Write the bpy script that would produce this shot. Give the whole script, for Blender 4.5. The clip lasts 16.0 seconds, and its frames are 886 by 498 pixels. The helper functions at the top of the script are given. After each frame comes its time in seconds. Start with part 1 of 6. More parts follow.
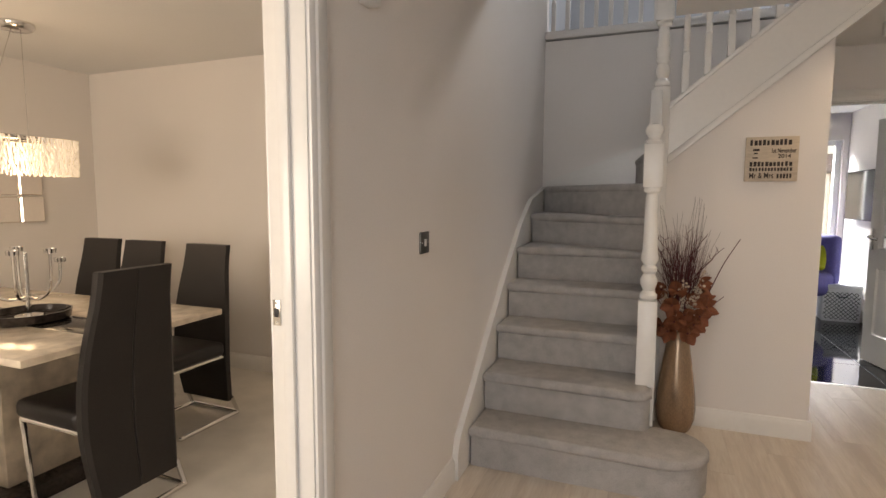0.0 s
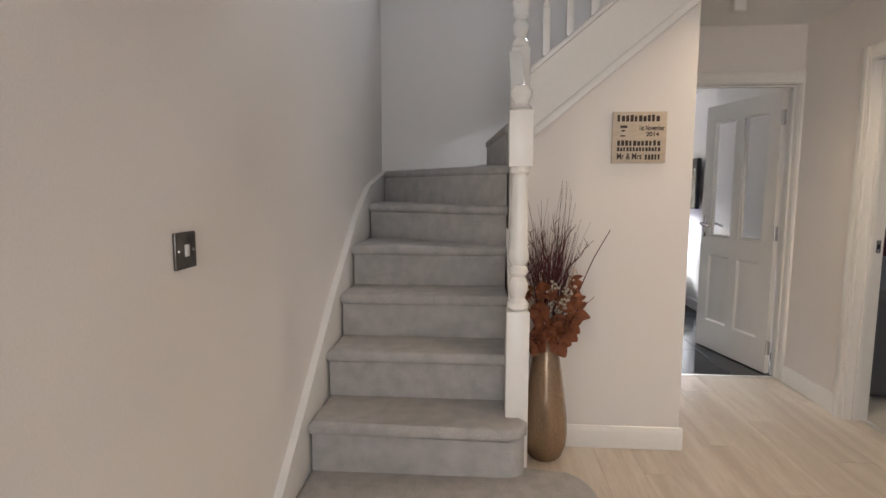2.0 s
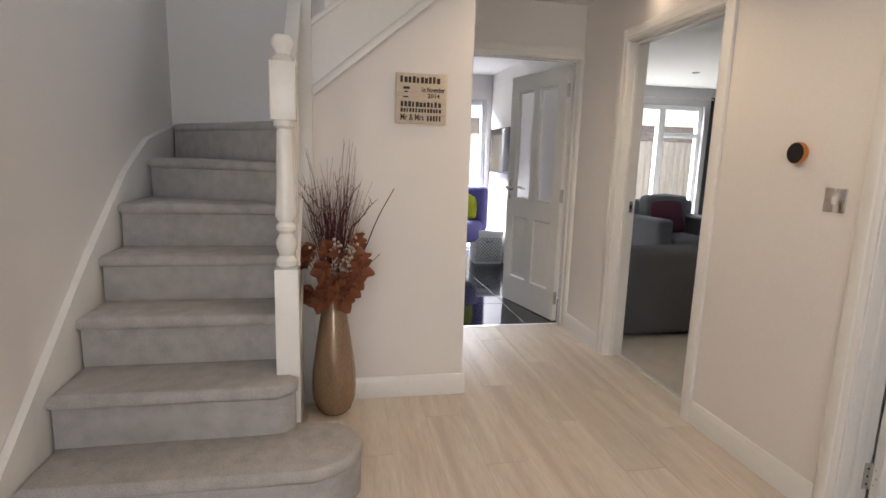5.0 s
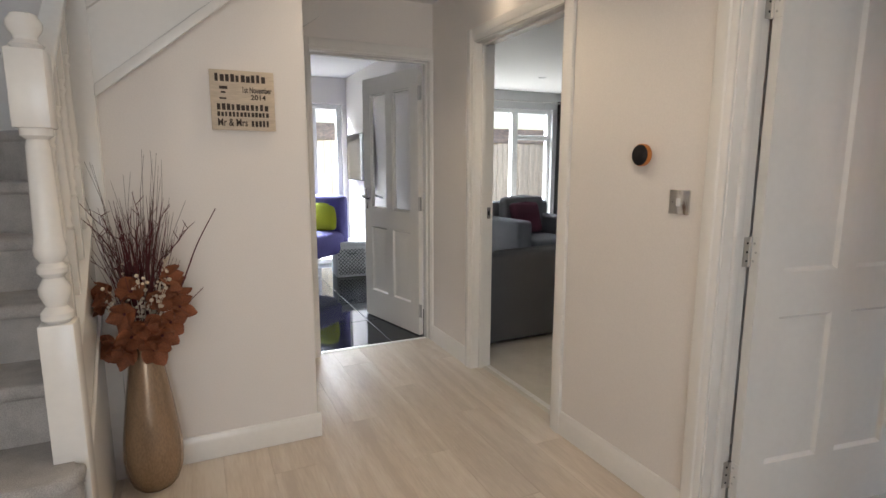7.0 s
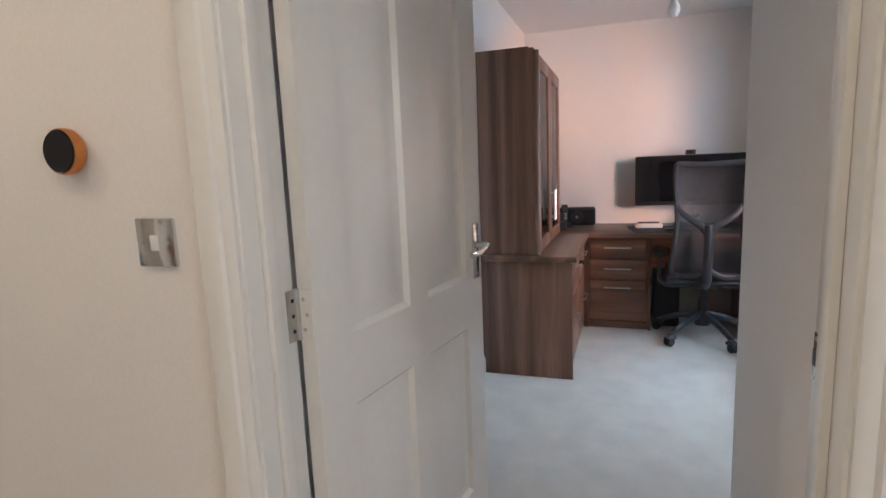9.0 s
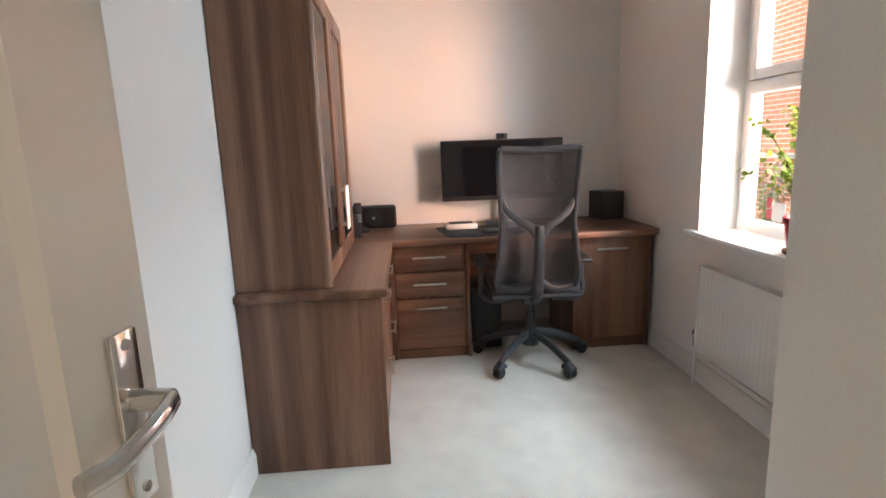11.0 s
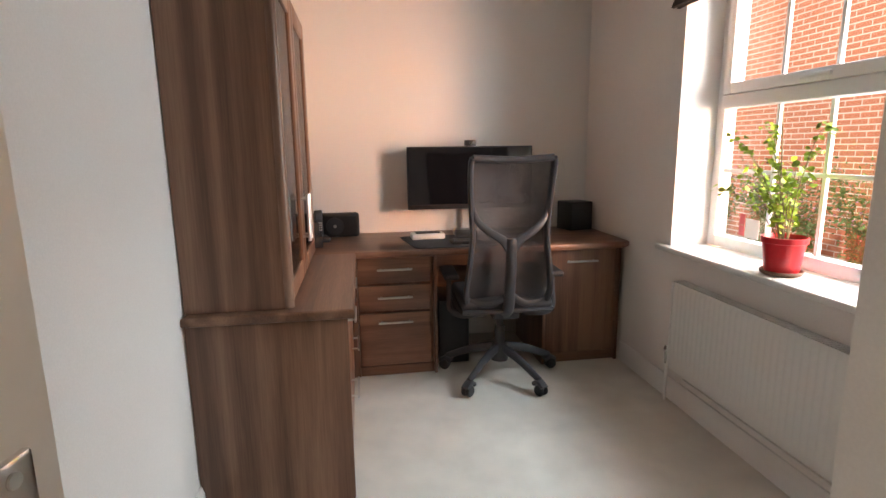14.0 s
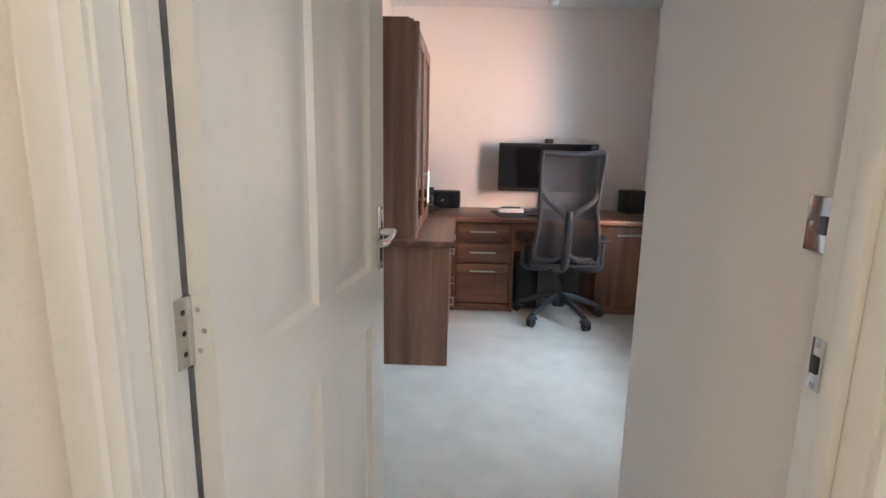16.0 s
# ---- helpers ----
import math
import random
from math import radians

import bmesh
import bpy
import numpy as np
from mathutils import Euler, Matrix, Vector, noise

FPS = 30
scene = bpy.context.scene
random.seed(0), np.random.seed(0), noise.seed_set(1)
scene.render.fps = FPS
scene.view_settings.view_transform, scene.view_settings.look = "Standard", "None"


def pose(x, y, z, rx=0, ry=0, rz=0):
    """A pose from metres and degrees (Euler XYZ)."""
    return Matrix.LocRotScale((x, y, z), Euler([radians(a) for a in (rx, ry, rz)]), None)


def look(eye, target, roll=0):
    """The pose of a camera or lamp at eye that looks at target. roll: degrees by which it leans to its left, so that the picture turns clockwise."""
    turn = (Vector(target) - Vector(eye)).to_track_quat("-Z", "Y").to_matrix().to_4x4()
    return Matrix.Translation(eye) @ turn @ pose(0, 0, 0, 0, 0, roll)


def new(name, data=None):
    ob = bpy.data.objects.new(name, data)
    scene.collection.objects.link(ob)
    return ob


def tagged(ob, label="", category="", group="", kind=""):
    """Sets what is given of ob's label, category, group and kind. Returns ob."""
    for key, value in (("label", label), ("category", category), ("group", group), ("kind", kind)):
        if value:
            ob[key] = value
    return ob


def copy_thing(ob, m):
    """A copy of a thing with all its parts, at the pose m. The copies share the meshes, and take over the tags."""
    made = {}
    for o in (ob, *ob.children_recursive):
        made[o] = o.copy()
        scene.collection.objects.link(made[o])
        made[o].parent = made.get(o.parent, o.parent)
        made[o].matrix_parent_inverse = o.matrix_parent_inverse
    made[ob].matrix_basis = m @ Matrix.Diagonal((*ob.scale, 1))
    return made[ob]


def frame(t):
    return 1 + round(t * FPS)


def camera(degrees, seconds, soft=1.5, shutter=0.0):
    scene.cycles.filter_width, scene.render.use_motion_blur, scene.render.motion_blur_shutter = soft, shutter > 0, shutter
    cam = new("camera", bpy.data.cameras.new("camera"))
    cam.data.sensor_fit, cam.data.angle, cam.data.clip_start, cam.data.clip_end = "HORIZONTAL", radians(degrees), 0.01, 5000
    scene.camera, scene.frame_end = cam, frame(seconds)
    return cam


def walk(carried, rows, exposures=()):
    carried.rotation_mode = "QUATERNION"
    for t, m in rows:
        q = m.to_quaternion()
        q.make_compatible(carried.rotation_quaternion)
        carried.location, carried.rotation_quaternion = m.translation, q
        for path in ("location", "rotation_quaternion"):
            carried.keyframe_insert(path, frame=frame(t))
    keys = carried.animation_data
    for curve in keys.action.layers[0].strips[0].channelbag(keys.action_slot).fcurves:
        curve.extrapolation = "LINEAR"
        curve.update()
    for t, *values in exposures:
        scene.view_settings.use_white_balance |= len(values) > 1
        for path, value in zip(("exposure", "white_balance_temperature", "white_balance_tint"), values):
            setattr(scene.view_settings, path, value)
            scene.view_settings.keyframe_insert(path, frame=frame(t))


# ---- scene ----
cam = camera(79.9, 16.0)
PATH = [
    (0, (-0.278, -0.273, 1.343), (-0.993, 1.584, 1.149), 0.2),
    (0.5, (-0.335, -0.154, 1.335), (-1.064, 1.695, 1.11), 0.6),
    (1, (-0.407, 0.046, 1.316), (-1.039, 1.926, 1.065), 0.9),
    (1.5, (-0.421, 0.29, 1.299), (-0.84, 2.231, 1.063), 0.6),
    (2, (-0.404, 0.462, 1.306), (-0.548, 2.444, 1.085), 0.1),
    (2.5, (-0.23, 0.631, 1.323), (-0.062, 2.612, 1.104), 0.9),
    (3, (-0.067, 0.701, 1.333), (0.333, 2.651, 1.136), 1.1),
    (3.5, (-0.024, 0.661, 1.332), (0.469, 2.585, 1.096), 1.4),
    (4, (-0.044, 0.613, 1.281), (0.374, 2.553, 1.029), 1.5),
    (4.2, (-0.061, 0.534, 1.28), (0.315, 2.479, 1.003), 1.6),
    (6.3, (0.021, 0.394, 1.272), (0.531, 2.292, 0.905), 0.8),
    (6.5, (0.049, 0.475, 1.278), (0.616, 2.36, 0.925), 0.5),
    (7, (0.132, 0.677, 1.298), (0.97, 2.466, 0.982), 0.1),
    (7.5, (0.231, 0.858, 1.281), (1.352, 2.488, 0.984), -0.9),
    (8, (0.369, 1.045, 1.295), (1.819, 2.398, 1.033), -1.9),
    (8.5, (0.663, 1.146, 1.277), (2.363, 2.166, 1.013), -2.5),
    (9, (0.966, 1.232, 1.278), (2.833, 1.882, 0.973), -2.4),
    (9.5, (1.222, 1.322, 1.271), (3.168, 1.639, 0.933), -2.4),
    (10, (1.446, 1.412, 1.291), (3.411, 1.504, 0.933), -1.7),
    (10.2, (1.556, 1.408, 1.268), (3.525, 1.443, 0.917), -1.8),
    (12.5, (2.658, 1.404, 1.252), (4.578, 1.097, 0.783), -1.4),
    (13, (2.661, 1.401, 1.249), (4.58, 1.065, 0.799), -1.3),
    (13.5, (2.479, 1.424, 1.264), (4.404, 1.084, 0.838), -1.2),
    (14, (2.214, 1.454, 1.286), (4.155, 1.153, 0.912), -0.7),
    (14.5, (1.963, 1.453, 1.266), (3.909, 1.176, 0.896), 0.1),
    (15, (1.655, 1.472, 1.251), (3.61, 1.22, 0.914), 0.6),
    (15.5, (1.354, 1.495, 1.298), (3.318, 1.377, 0.939), -0.7),
    (16, (1.115, 1.448, 1.272), (3.076, 1.517, 0.885), 1.1),
]
walk(cam, [(t, look(eye, target, roll)) for t, eye, target, roll in PATH],
     [(0, -0.47, 6900, 15), (1.0, -0.3, 6400, 14), (2.5, -0.15, 6400, 14), (4.2, -0.2, 6350, 14), (6.5, -0.24, 6300, 13), (7.5, -0.46, 6000, 10), (8.0, -0.48, 5750, 10), (8.6, -0.48, 6050, 14), (9.4, 0.0, 6050, 8), (10.2, 0.14, 6200, 7), (12.3, 0.18, 7800, 15), (13.2, 0.14, 7800, 15), (14.0, -0.1, 7500, 13), (15.0, 0.17, 6300, 9), (16.0, 0.06, 6200, 9)])

# ---- world and lights ----
world = bpy.data.worlds.new("sky")
scene.world = world
world.use_nodes = True
wn = world.node_tree
sky = wn.nodes.new("ShaderNodeTexSky")
sky.sky_type, sky.sun_disc = "NISHITA", False
sky.sun_elevation, sky.sun_rotation = radians(41), radians(17)
wn.links.new(sky.outputs[0], wn.nodes["Background"].inputs[0])
wn.nodes["Background"].inputs[1].default_value = 0.15


def lamp(name, kind, m, energy, colour=(1, 1, 1), **kw):
    data = bpy.data.lights.new(name, kind)
    data.energy, data.color = energy, colour
    if "size" in kw:
        data.shape, data.size, data.size_y = "RECTANGLE", kw["size"], kw["size_y"]
    if "angle" in kw:
        data.angle = radians(kw["angle"])
    if "radius" in kw:
        data.shadow_soft_size = kw["radius"]
    if "spot" in kw:
        data.spot_size, data.spot_blend = radians(kw["spot"]), 0.6
    ob = new(name, data)
    ob.matrix_world = m
    return ob


lamp("sun", "SUN", look((14, 46, 42), (0, 0, 0)), 4.5, (1, 0.95, 0.88), angle=0.5)
# orange lamp added outside, standing in for glow off the sunlit brick wall
lamp("brick_bounce", "AREA", look((2.75, -1.75, 1.5), (5.5, 1.6, 1.45)), 215, (1.0, 0.42, 0.14), size=0.7, size_y=1.2)
# area lamps standing in for sky light through the window and door openings
lamp("window_sky", "AREA", look((3.35, -0.95, 1.5), (3.2, 2.0, 1.35)), 135, (0.66, 0.83, 1.0), size=0.85, size_y=1.3)
lamp("window_light", "AREA", look((4.0, -1.5, 2.9), (4.1, 0.9, 0.7)), 270, (0.64, 0.82, 1.0), size=2.0, size_y=1.2)
lamp("front_light", "AREA", look((-0.3, -1.95, 1.3), (-0.3, 3, 0.7)), 38, (0.94, 0.97, 1.0), size=1.2, size_y=1.9)
# unseen fill lamp below the landing ceiling, where no opening is modelled
lamp("landing_fill", "AREA", look((1.6, 5.2, 4.9), (-0.5, 2.9, 0.5)), 75, (0.92, 0.96, 1), size=1.0, size_y=0.8)
lamp("kitchen_light", "AREA", look((0.95, 8.7, 3.1), (0.95, 5.6, 0.0)), 2200, (0.90, 0.96, 1), size=2.4, size_y=1.3)
lamp("living_light", "AREA", look((4.2, 8.7, 3.1), (4.0, 5.2, 0.2)), 900, (0.90, 0.96, 1), size=2.6, size_y=1.3)
lamp("dining_light", "AREA", look((-2.65, -1.75, 1.4), (-2.8, 3, 1.0)), 74, (1, 0.88, 0.72), size=1.8, size_y=1.2)
# warm recessed lamps in the hall ceiling, and the chandelier
lamp("downlight_beam", "SPOT", look((1.59, 3.21, 2.232), (1.50, 3.21, 0)), 0.9, (1, 0.78, 0.55), spot=140, radius=0.03)
lamp("downlight_beam", "SPOT", look((1.06, 2.86, 2.355), (1.06, 2.8, 0)), 33, (1, 0.78, 0.52), spot=140, radius=0.03)
# extra unseen beam, added to brighten the lower hall wall and study doorway
lamp("downlight_beam", "SPOT", look((0.80, 1.55, 2.355), (0.86, 1.55, 0)), 30, (1, 0.78, 0.54), spot=150, radius=0.03)
lamp("chandelier_glow", "POINT", pose(-3.62, 1.635, 1.51), 9, (1, 0.72, 0.42), radius=0.12)

# ---- materials ----


def material(name, colour, rough=0.6, metal=0.0, var=0.06, scale=3.0, fine=60.0, bump=0.05, **kw):
    """A painted, woven or plain surface with broad tone, fine grain and relief."""
    m = bpy.data.materials.new(name)
    m.use_nodes = True
    t = m.node_tree
    b = t.nodes["Principled BSDF"]
    co = t.nodes.new("ShaderNodeTexCoord")
    n1, n2 = t.nodes.new("ShaderNodeTexNoise"), t.nodes.new("ShaderNodeTexNoise")
    n1.inputs["Scale"].default_value, n2.inputs["Scale"].default_value = scale, fine
    n1.inputs["Detail"].default_value, n2.inputs["Detail"].default_value = 4, 3
    add = t.nodes.new("ShaderNodeMath")
    add.operation = "MULTIPLY_ADD"
    add.inputs[1].default_value = 0.6
    ramp = t.nodes.new("ShaderNodeValToRGB")
    lo = [max(0, c * (1 - var)) for c in colour]
    hi = [min(1, c * (1 + var)) for c in colour]
    ramp.color_ramp.elements[0].position, ramp.color_ramp.elements[1].position = 0.55, 1.0
    ramp.color_ramp.elements[0].color, ramp.color_ramp.elements[1].color = (*lo, 1), (*hi, 1)
    for n in (n1, n2):
        t.links.new(co.outputs["Object"], n.inputs["Vector"])
    t.links.new(n1.outputs[0], add.inputs[0])
    t.links.new(n2.outputs[0], add.inputs[2])
    t.links.new(add.outputs[0], ramp.inputs[0])
    t.links.new(ramp.outputs[0], b.inputs["Base Color"])
    b.inputs["Roughness"].default_value, b.inputs["Metallic"].default_value = rough, metal
    for key, value in kw.items():
        b.inputs[key.replace("_", " ")].default_value = value
    if bump:
        bp = t.nodes.new("ShaderNodeBump")
        bp.inputs["Strength"].default_value, bp.inputs["Distance"].default_value = bump, 0.01
        t.links.new(n2.outputs[0], bp.inputs["Height"])
        t.links.new(bp.outputs[0], b.inputs["Normal"])
    return m


def stretched(m, sx, sy, sz):
    """Draw out the grain of a material along an axis."""
    t = m.node_tree
    mp = t.nodes.new("ShaderNodeMapping")
    mp.inputs["Scale"].default_value = (sx, sy, sz)
    co = [n for n in t.nodes if n.type == "TEX_COORD"][0]
    for n in t.nodes:
        if n.type == "TEX_NOISE":
            t.links.new(mp.outputs[0], n.inputs["Vector"])
    t.links.new(co.outputs["Object"], mp.inputs[0])
    return m


def wood(name, dark, mid, light, rough, sx, sy, sz, band=1.5, fibre=34, grain=0.22, vary=0.0):
    """Boards with broad figured bands, fine fibres and, for loose pieces, a tone of their own."""
    m = bpy.data.materials.new(name)
    m.use_nodes = True
    t = m.node_tree
    b = t.nodes["Principled BSDF"]
    co, mp, info = (t.nodes.new(k) for k in ("ShaderNodeTexCoord", "ShaderNodeMapping", "ShaderNodeObjectInfo"))
    mp.inputs["Scale"].default_value = (sx, sy, sz)
    shift = t.nodes.new("ShaderNodeVectorMath")
    shift.operation = "MULTIPLY_ADD"
    shift.inputs[1].default_value = (37.0, 53.0, 19.0)
    comb = t.nodes.new("ShaderNodeCombineXYZ")
    for k in range(3):
        t.links.new(info.outputs["Random"], comb.inputs[k])
    t.links.new(comb.outputs[0], shift.inputs[0])
    t.links.new(co.outputs["Object"], shift.inputs[2])
    t.links.new(shift.outputs[0], mp.inputs[0])
    n1, n2 = t.nodes.new("ShaderNodeTexNoise"), t.nodes.new("ShaderNodeTexNoise")
    n1.inputs["Scale"].default_value, n1.inputs["Detail"].default_value, n1.inputs["Distortion"].default_value = band, 3, 0.6
    n2.inputs["Scale"].default_value, n2.inputs["Detail"].default_value = fibre, 3
    add = t.nodes.new("ShaderNodeMix")
    add.data_type = "FLOAT"
    add.inputs[0].default_value = grain
    ramp = t.nodes.new("ShaderNodeValToRGB")
    ramp.color_ramp.elements[0].position, ramp.color_ramp.elements[1].position = 0.38, 0.63
    ramp.color_ramp.elements[0].color, ramp.color_ramp.elements[1].color = (*dark, 1), (*light, 1)
    ramp.color_ramp.elements.new(0.5).color = (*mid, 1)
    hsv = t.nodes.new("ShaderNodeHueSaturation")
    val = t.nodes.new("ShaderNodeMath")
    val.operation = "MULTIPLY_ADD"
    val.inputs[1].default_value, val.inputs[2].default_value = vary, 1.0 - vary / 2
    for n in (n1, n2):
        t.links.new(mp.outputs[0], n.inputs["Vector"])
    t.links.new(n1.outputs[0], add.inputs[2])
    t.links.new(n2.outputs[0], add.inputs[3])
    t.links.new(add.outputs[0], ramp.inputs[0])
    t.links.new(info.outputs["Random"], val.inputs[0])
    t.links.new(val.outputs[0], hsv.inputs["Value"])
    t.links.new(ramp.outputs[0], hsv.inputs["Color"])
    t.links.new(hsv.outputs[0], b.inputs["Base Color"])
    b.inputs["Roughness"].default_value = rough
    bp = t.nodes.new("ShaderNodeBump")
    bp.inputs["Strength"].default_value, bp.inputs["Distance"].default_value = 0.02, 0.01
    t.links.new(n2.outputs[0], bp.inputs["Height"])
    t.links.new(bp.outputs[0], b.inputs["Normal"])
    return m


PAINT = material("wall_paint", (0.79, 0.75, 0.71), 0.7, var=0.03, scale=1.4, fine=180, bump=0.03)
CEIL = material("ceiling_paint", (0.80, 0.79, 0.77), 0.85, var=0.02, scale=1.0, fine=150, bump=0.03)
GLOSS = material("white_gloss", (0.82, 0.80, 0.76), 0.22, var=0.015, scale=2, fine=40, bump=0.01)
CARPET = material("grey_carpet", (0.44, 0.42, 0.40), 0.95, var=0.22, scale=15, fine=330, bump=0.4)
CREAM = material("cream_carpet", (0.66, 0.625, 0.565), 0.95, var=0.15, scale=6, fine=330, bump=0.35)
WALNUT_TONES = (0.110, 0.051, 0.031), (0.186, 0.092, 0.057), (0.275, 0.150, 0.098)
WALNUT = wood("walnut", *WALNUT_TONES, 0.34, 7, 7, 0.22)
WALNUT_H = wood("walnut_across", *WALNUT_TONES, 0.38, 7, 0.3, 7)
WALNUT_X = wood("walnut_along", *WALNUT_TONES, 0.36, 0.3, 7, 7)
CHROME = material("chrome", (0.72, 0.71, 0.69), 0.14, 1.0, var=0.03, bump=0)
ALU = material("aluminium", (0.86, 0.85, 0.83), 0.5, 0.6, var=0.04, bump=0.01)
STEEL = material("brushed_steel", (0.55, 0.54, 0.52), 0.42, 1.0, var=0.06, bump=0.01)
BLACK = material("black_plastic", (0.018, 0.018, 0.02), 0.45, var=0.2, bump=0.02)
SCREEN = material("screen", (0.006, 0.006, 0.008), 0.07, var=0.1, bump=0)

SUBFLOOR = material("floor_joint", (0.34, 0.29, 0.23), 0.8, bump=0)
OAK = wood("pale_oak", (0.57, 0.49, 0.41), (0.65, 0.57, 0.48), (0.73, 0.66, 0.57), 0.34, 6, 0.5, 6, 1.6, 22, 0.3, 0.12)
GROUT = material("grout", (0.30, 0.30, 0.30), 0.8, bump=0)
TILE = material("black_tile", (0.012, 0.013, 0.015), 0.06, var=0.3, scale=2, bump=0)
GREYWALL = material("grey_paint", (0.50, 0.50, 0.50), 0.8, var=0.02, scale=1.2, fine=150, bump=0.02)
LANDING = material("landing_paint", (0.45, 0.47, 0.50), 0.8, var=0.02, scale=1.2, fine=150, bump=0.02)
GROUND = material("paving", (0.42, 0.40, 0.36), 0.9, var=0.25, scale=0.6, fine=8, bump=0.1)
PLAQUEWOOD = stretched(material("cream_wood", (0.56, 0.47, 0.36), 0.6, var=0.12, scale=8, fine=50, bump=0.04), 0.6, 4, 6)
INK = material("dark_lettering", (0.045, 0.03, 0.025), 0.7, var=0.1, bump=0)
BRONZE = stretched(material("bronze_glaze", (0.36, 0.255, 0.17), 0.22, 0.6, var=0.16, scale=8, fine=60, bump=0.02), 3, 3, 1.2)
REDTWIG = material("dark_red_twig", (0.085, 0.013, 0.018), 0.7, var=0.3, bump=0)
GREYTWIG = material("grey_twig", (0.13, 0.10, 0.085), 0.8, var=0.3, bump=0)
PETAL = material("rust_petal", (0.20, 0.064, 0.026), 0.75, var=0.30, scale=25, fine=200, bump=0.1)
BERRY = material("cream_berry", (0.62, 0.53, 0.42), 0.4, bump=0)
GRAPHITE = material("graphite_plastic", (0.040, 0.043, 0.050), 0.42, var=0.08, bump=0.02)
FABRIC = material("dark_fabric", (0.05, 0.052, 0.058), 0.9, var=0.2, fine=300, bump=0.3)
RED = material("red_plastic", (0.50, 0.010, 0.018), 0.3, var=0.06, bump=0)
SAUCER = material("brown_saucer", (0.16, 0.085, 0.05), 0.6, bump=0.02)
SOIL = material("soil", (0.03, 0.02, 0.015), 0.95, var=0.4, fine=90, bump=0.5)
LEAF = material("plant_leaf", (0.26, 0.40, 0.03), 0.5, var=0.35, scale=9, bump=0)
STEM = material("plant_stem", (0.17, 0.14, 0.06), 0.7, bump=0)
BLIND = material("brown_blind", (0.045, 0.032, 0.026), 0.85, var=0.2, fine=250, bump=0.3)
UPVC = material("white_frame", (0.78, 0.78, 0.77), 0.3, var=0.01, bump=0)
RADW = material("radiator_enamel", (0.78, 0.76, 0.72), 0.35, var=0.015, bump=0)
BRICK = material("red_brick", (0.44, 0.165, 0.095), 0.9, var=0.25, scale=6, fine=70, bump=0.3)
MORTAR = material("mortar", (0.66, 0.57, 0.50), 0.95, var=0.15, fine=60, bump=0.2)
BUFF = material("buff_brick", (0.74, 0.66, 0.50), 0.9, var=0.15, scale=2, fine=30, bump=0.2)
TERRACOTTA = material("roof_tile", (0.76, 0.62, 0.50), 0.85, var=0.25, scale=2, fine=12, bump=0.2)
BUSH = material("shrub_leaf", (0.09, 0.16, 0.045), 0.6, var=0.4, scale=6, bump=0)
MAUVE = material("mauve_flower", (0.42, 0.20, 0.36), 0.7, var=0.2, bump=0)
LEATHER = material("black_leather", (0.014, 0.012, 0.012), 0.46, var=0.25, scale=9, fine=160, bump=0.12)
MARBLE = material("cream_marble", (0.68, 0.60, 0.49), 0.12, var=0.22, scale=4, fine=14, bump=0)
DARKSTONE = material("dark_marble", (0.035, 0.028, 0.025), 0.12, var=0.4, scale=5, bump=0)
SOFA = material("grey_sofa", (0.12, 0.122, 0.13), 0.9, var=0.14, fine=260, bump=0.3)
ARMCHAIR = material("blue_grey_weave", (0.15, 0.158, 0.18), 0.9, var=0.14, fine=260, bump=0.3)
PURPLE = material("purple_velvet", (0.095, 0.085, 0.27), 0.8, var=0.25, scale=6, fine=180, bump=0.15)
PLUM = material("plum_fabric", (0.075, 0.012, 0.035), 0.85, var=0.2, fine=200, bump=0.2)
LIME = material("lime_fabric", (0.42, 0.48, 0.02), 0.85, var=0.1, fine=200, bump=0.2)
CURTAIN = material("black_curtain", (0.014, 0.013, 0.014), 0.85, var=0.2, bump=0.1)
FENCE = stretched(material("fence_wood", (0.62, 0.54, 0.44), 0.85, var=0.25, scale=4, fine=30, bump=0.1), 6, 6, 0.5)
BOXGREY = material("box_fabric", (0.62, 0.64, 0.66), 0.85, var=0.1, fine=200, bump=0.1)
BOXDARK = material("box_pattern", (0.08, 0.09, 0.10), 0.85, var=0.1, bump=0)
MIRROR = material("bevelled_mirror", (0.85, 0.80, 0.74), 0.04, 1.0, var=0.02, bump=0)
CARD = material("white_card", (0.78, 0.77, 0.74), 0.6, var=0.02, bump=0)
CARDRED = material("red_card", (0.55, 0.08, 0.09), 0.6, var=0.03, bump=0)


def glass(name, tint=(1, 1, 1), rough=0.0, mix=0.9):
    """Thin window glass: clear, with a gloss that grows at a slant."""
    m = bpy.data.materials.new(name)
    m.use_nodes = True
    t = m.node_tree
    t.nodes.remove(t.nodes["Principled BSDF"])
    out = t.nodes["Material Output"]
    tr, gl, mx, fr, pw, sc = (t.nodes.new(k) for k in ("ShaderNodeBsdfTransparent", "ShaderNodeBsdfGlossy", "ShaderNodeMixShader", "ShaderNodeLayerWeight", "ShaderNodeMath", "ShaderNodeMath"))
    pw.operation, sc.operation = "POWER", "MULTIPLY_ADD"
    pw.inputs[1].default_value, sc.inputs[1].default_value, sc.inputs[2].default_value = 4.0, 0.55, 0.03
    tr.inputs[0].default_value = (*tint, 1)
    gl.inputs["Roughness"].default_value = rough
    fr.inputs[0].default_value = 0.5
    t.links.new(fr.outputs["Facing"], pw.inputs[0])
    t.links.new(pw.outputs[0], sc.inputs[0])
    t.links.new(sc.outputs[0], mx.inputs[0])
    t.links.new(tr.outputs[0], mx.inputs[1])
    t.links.new(gl.outputs[0], mx.inputs[2])
    t.links.new(mx.outputs[0], out.inputs[0])
    return m


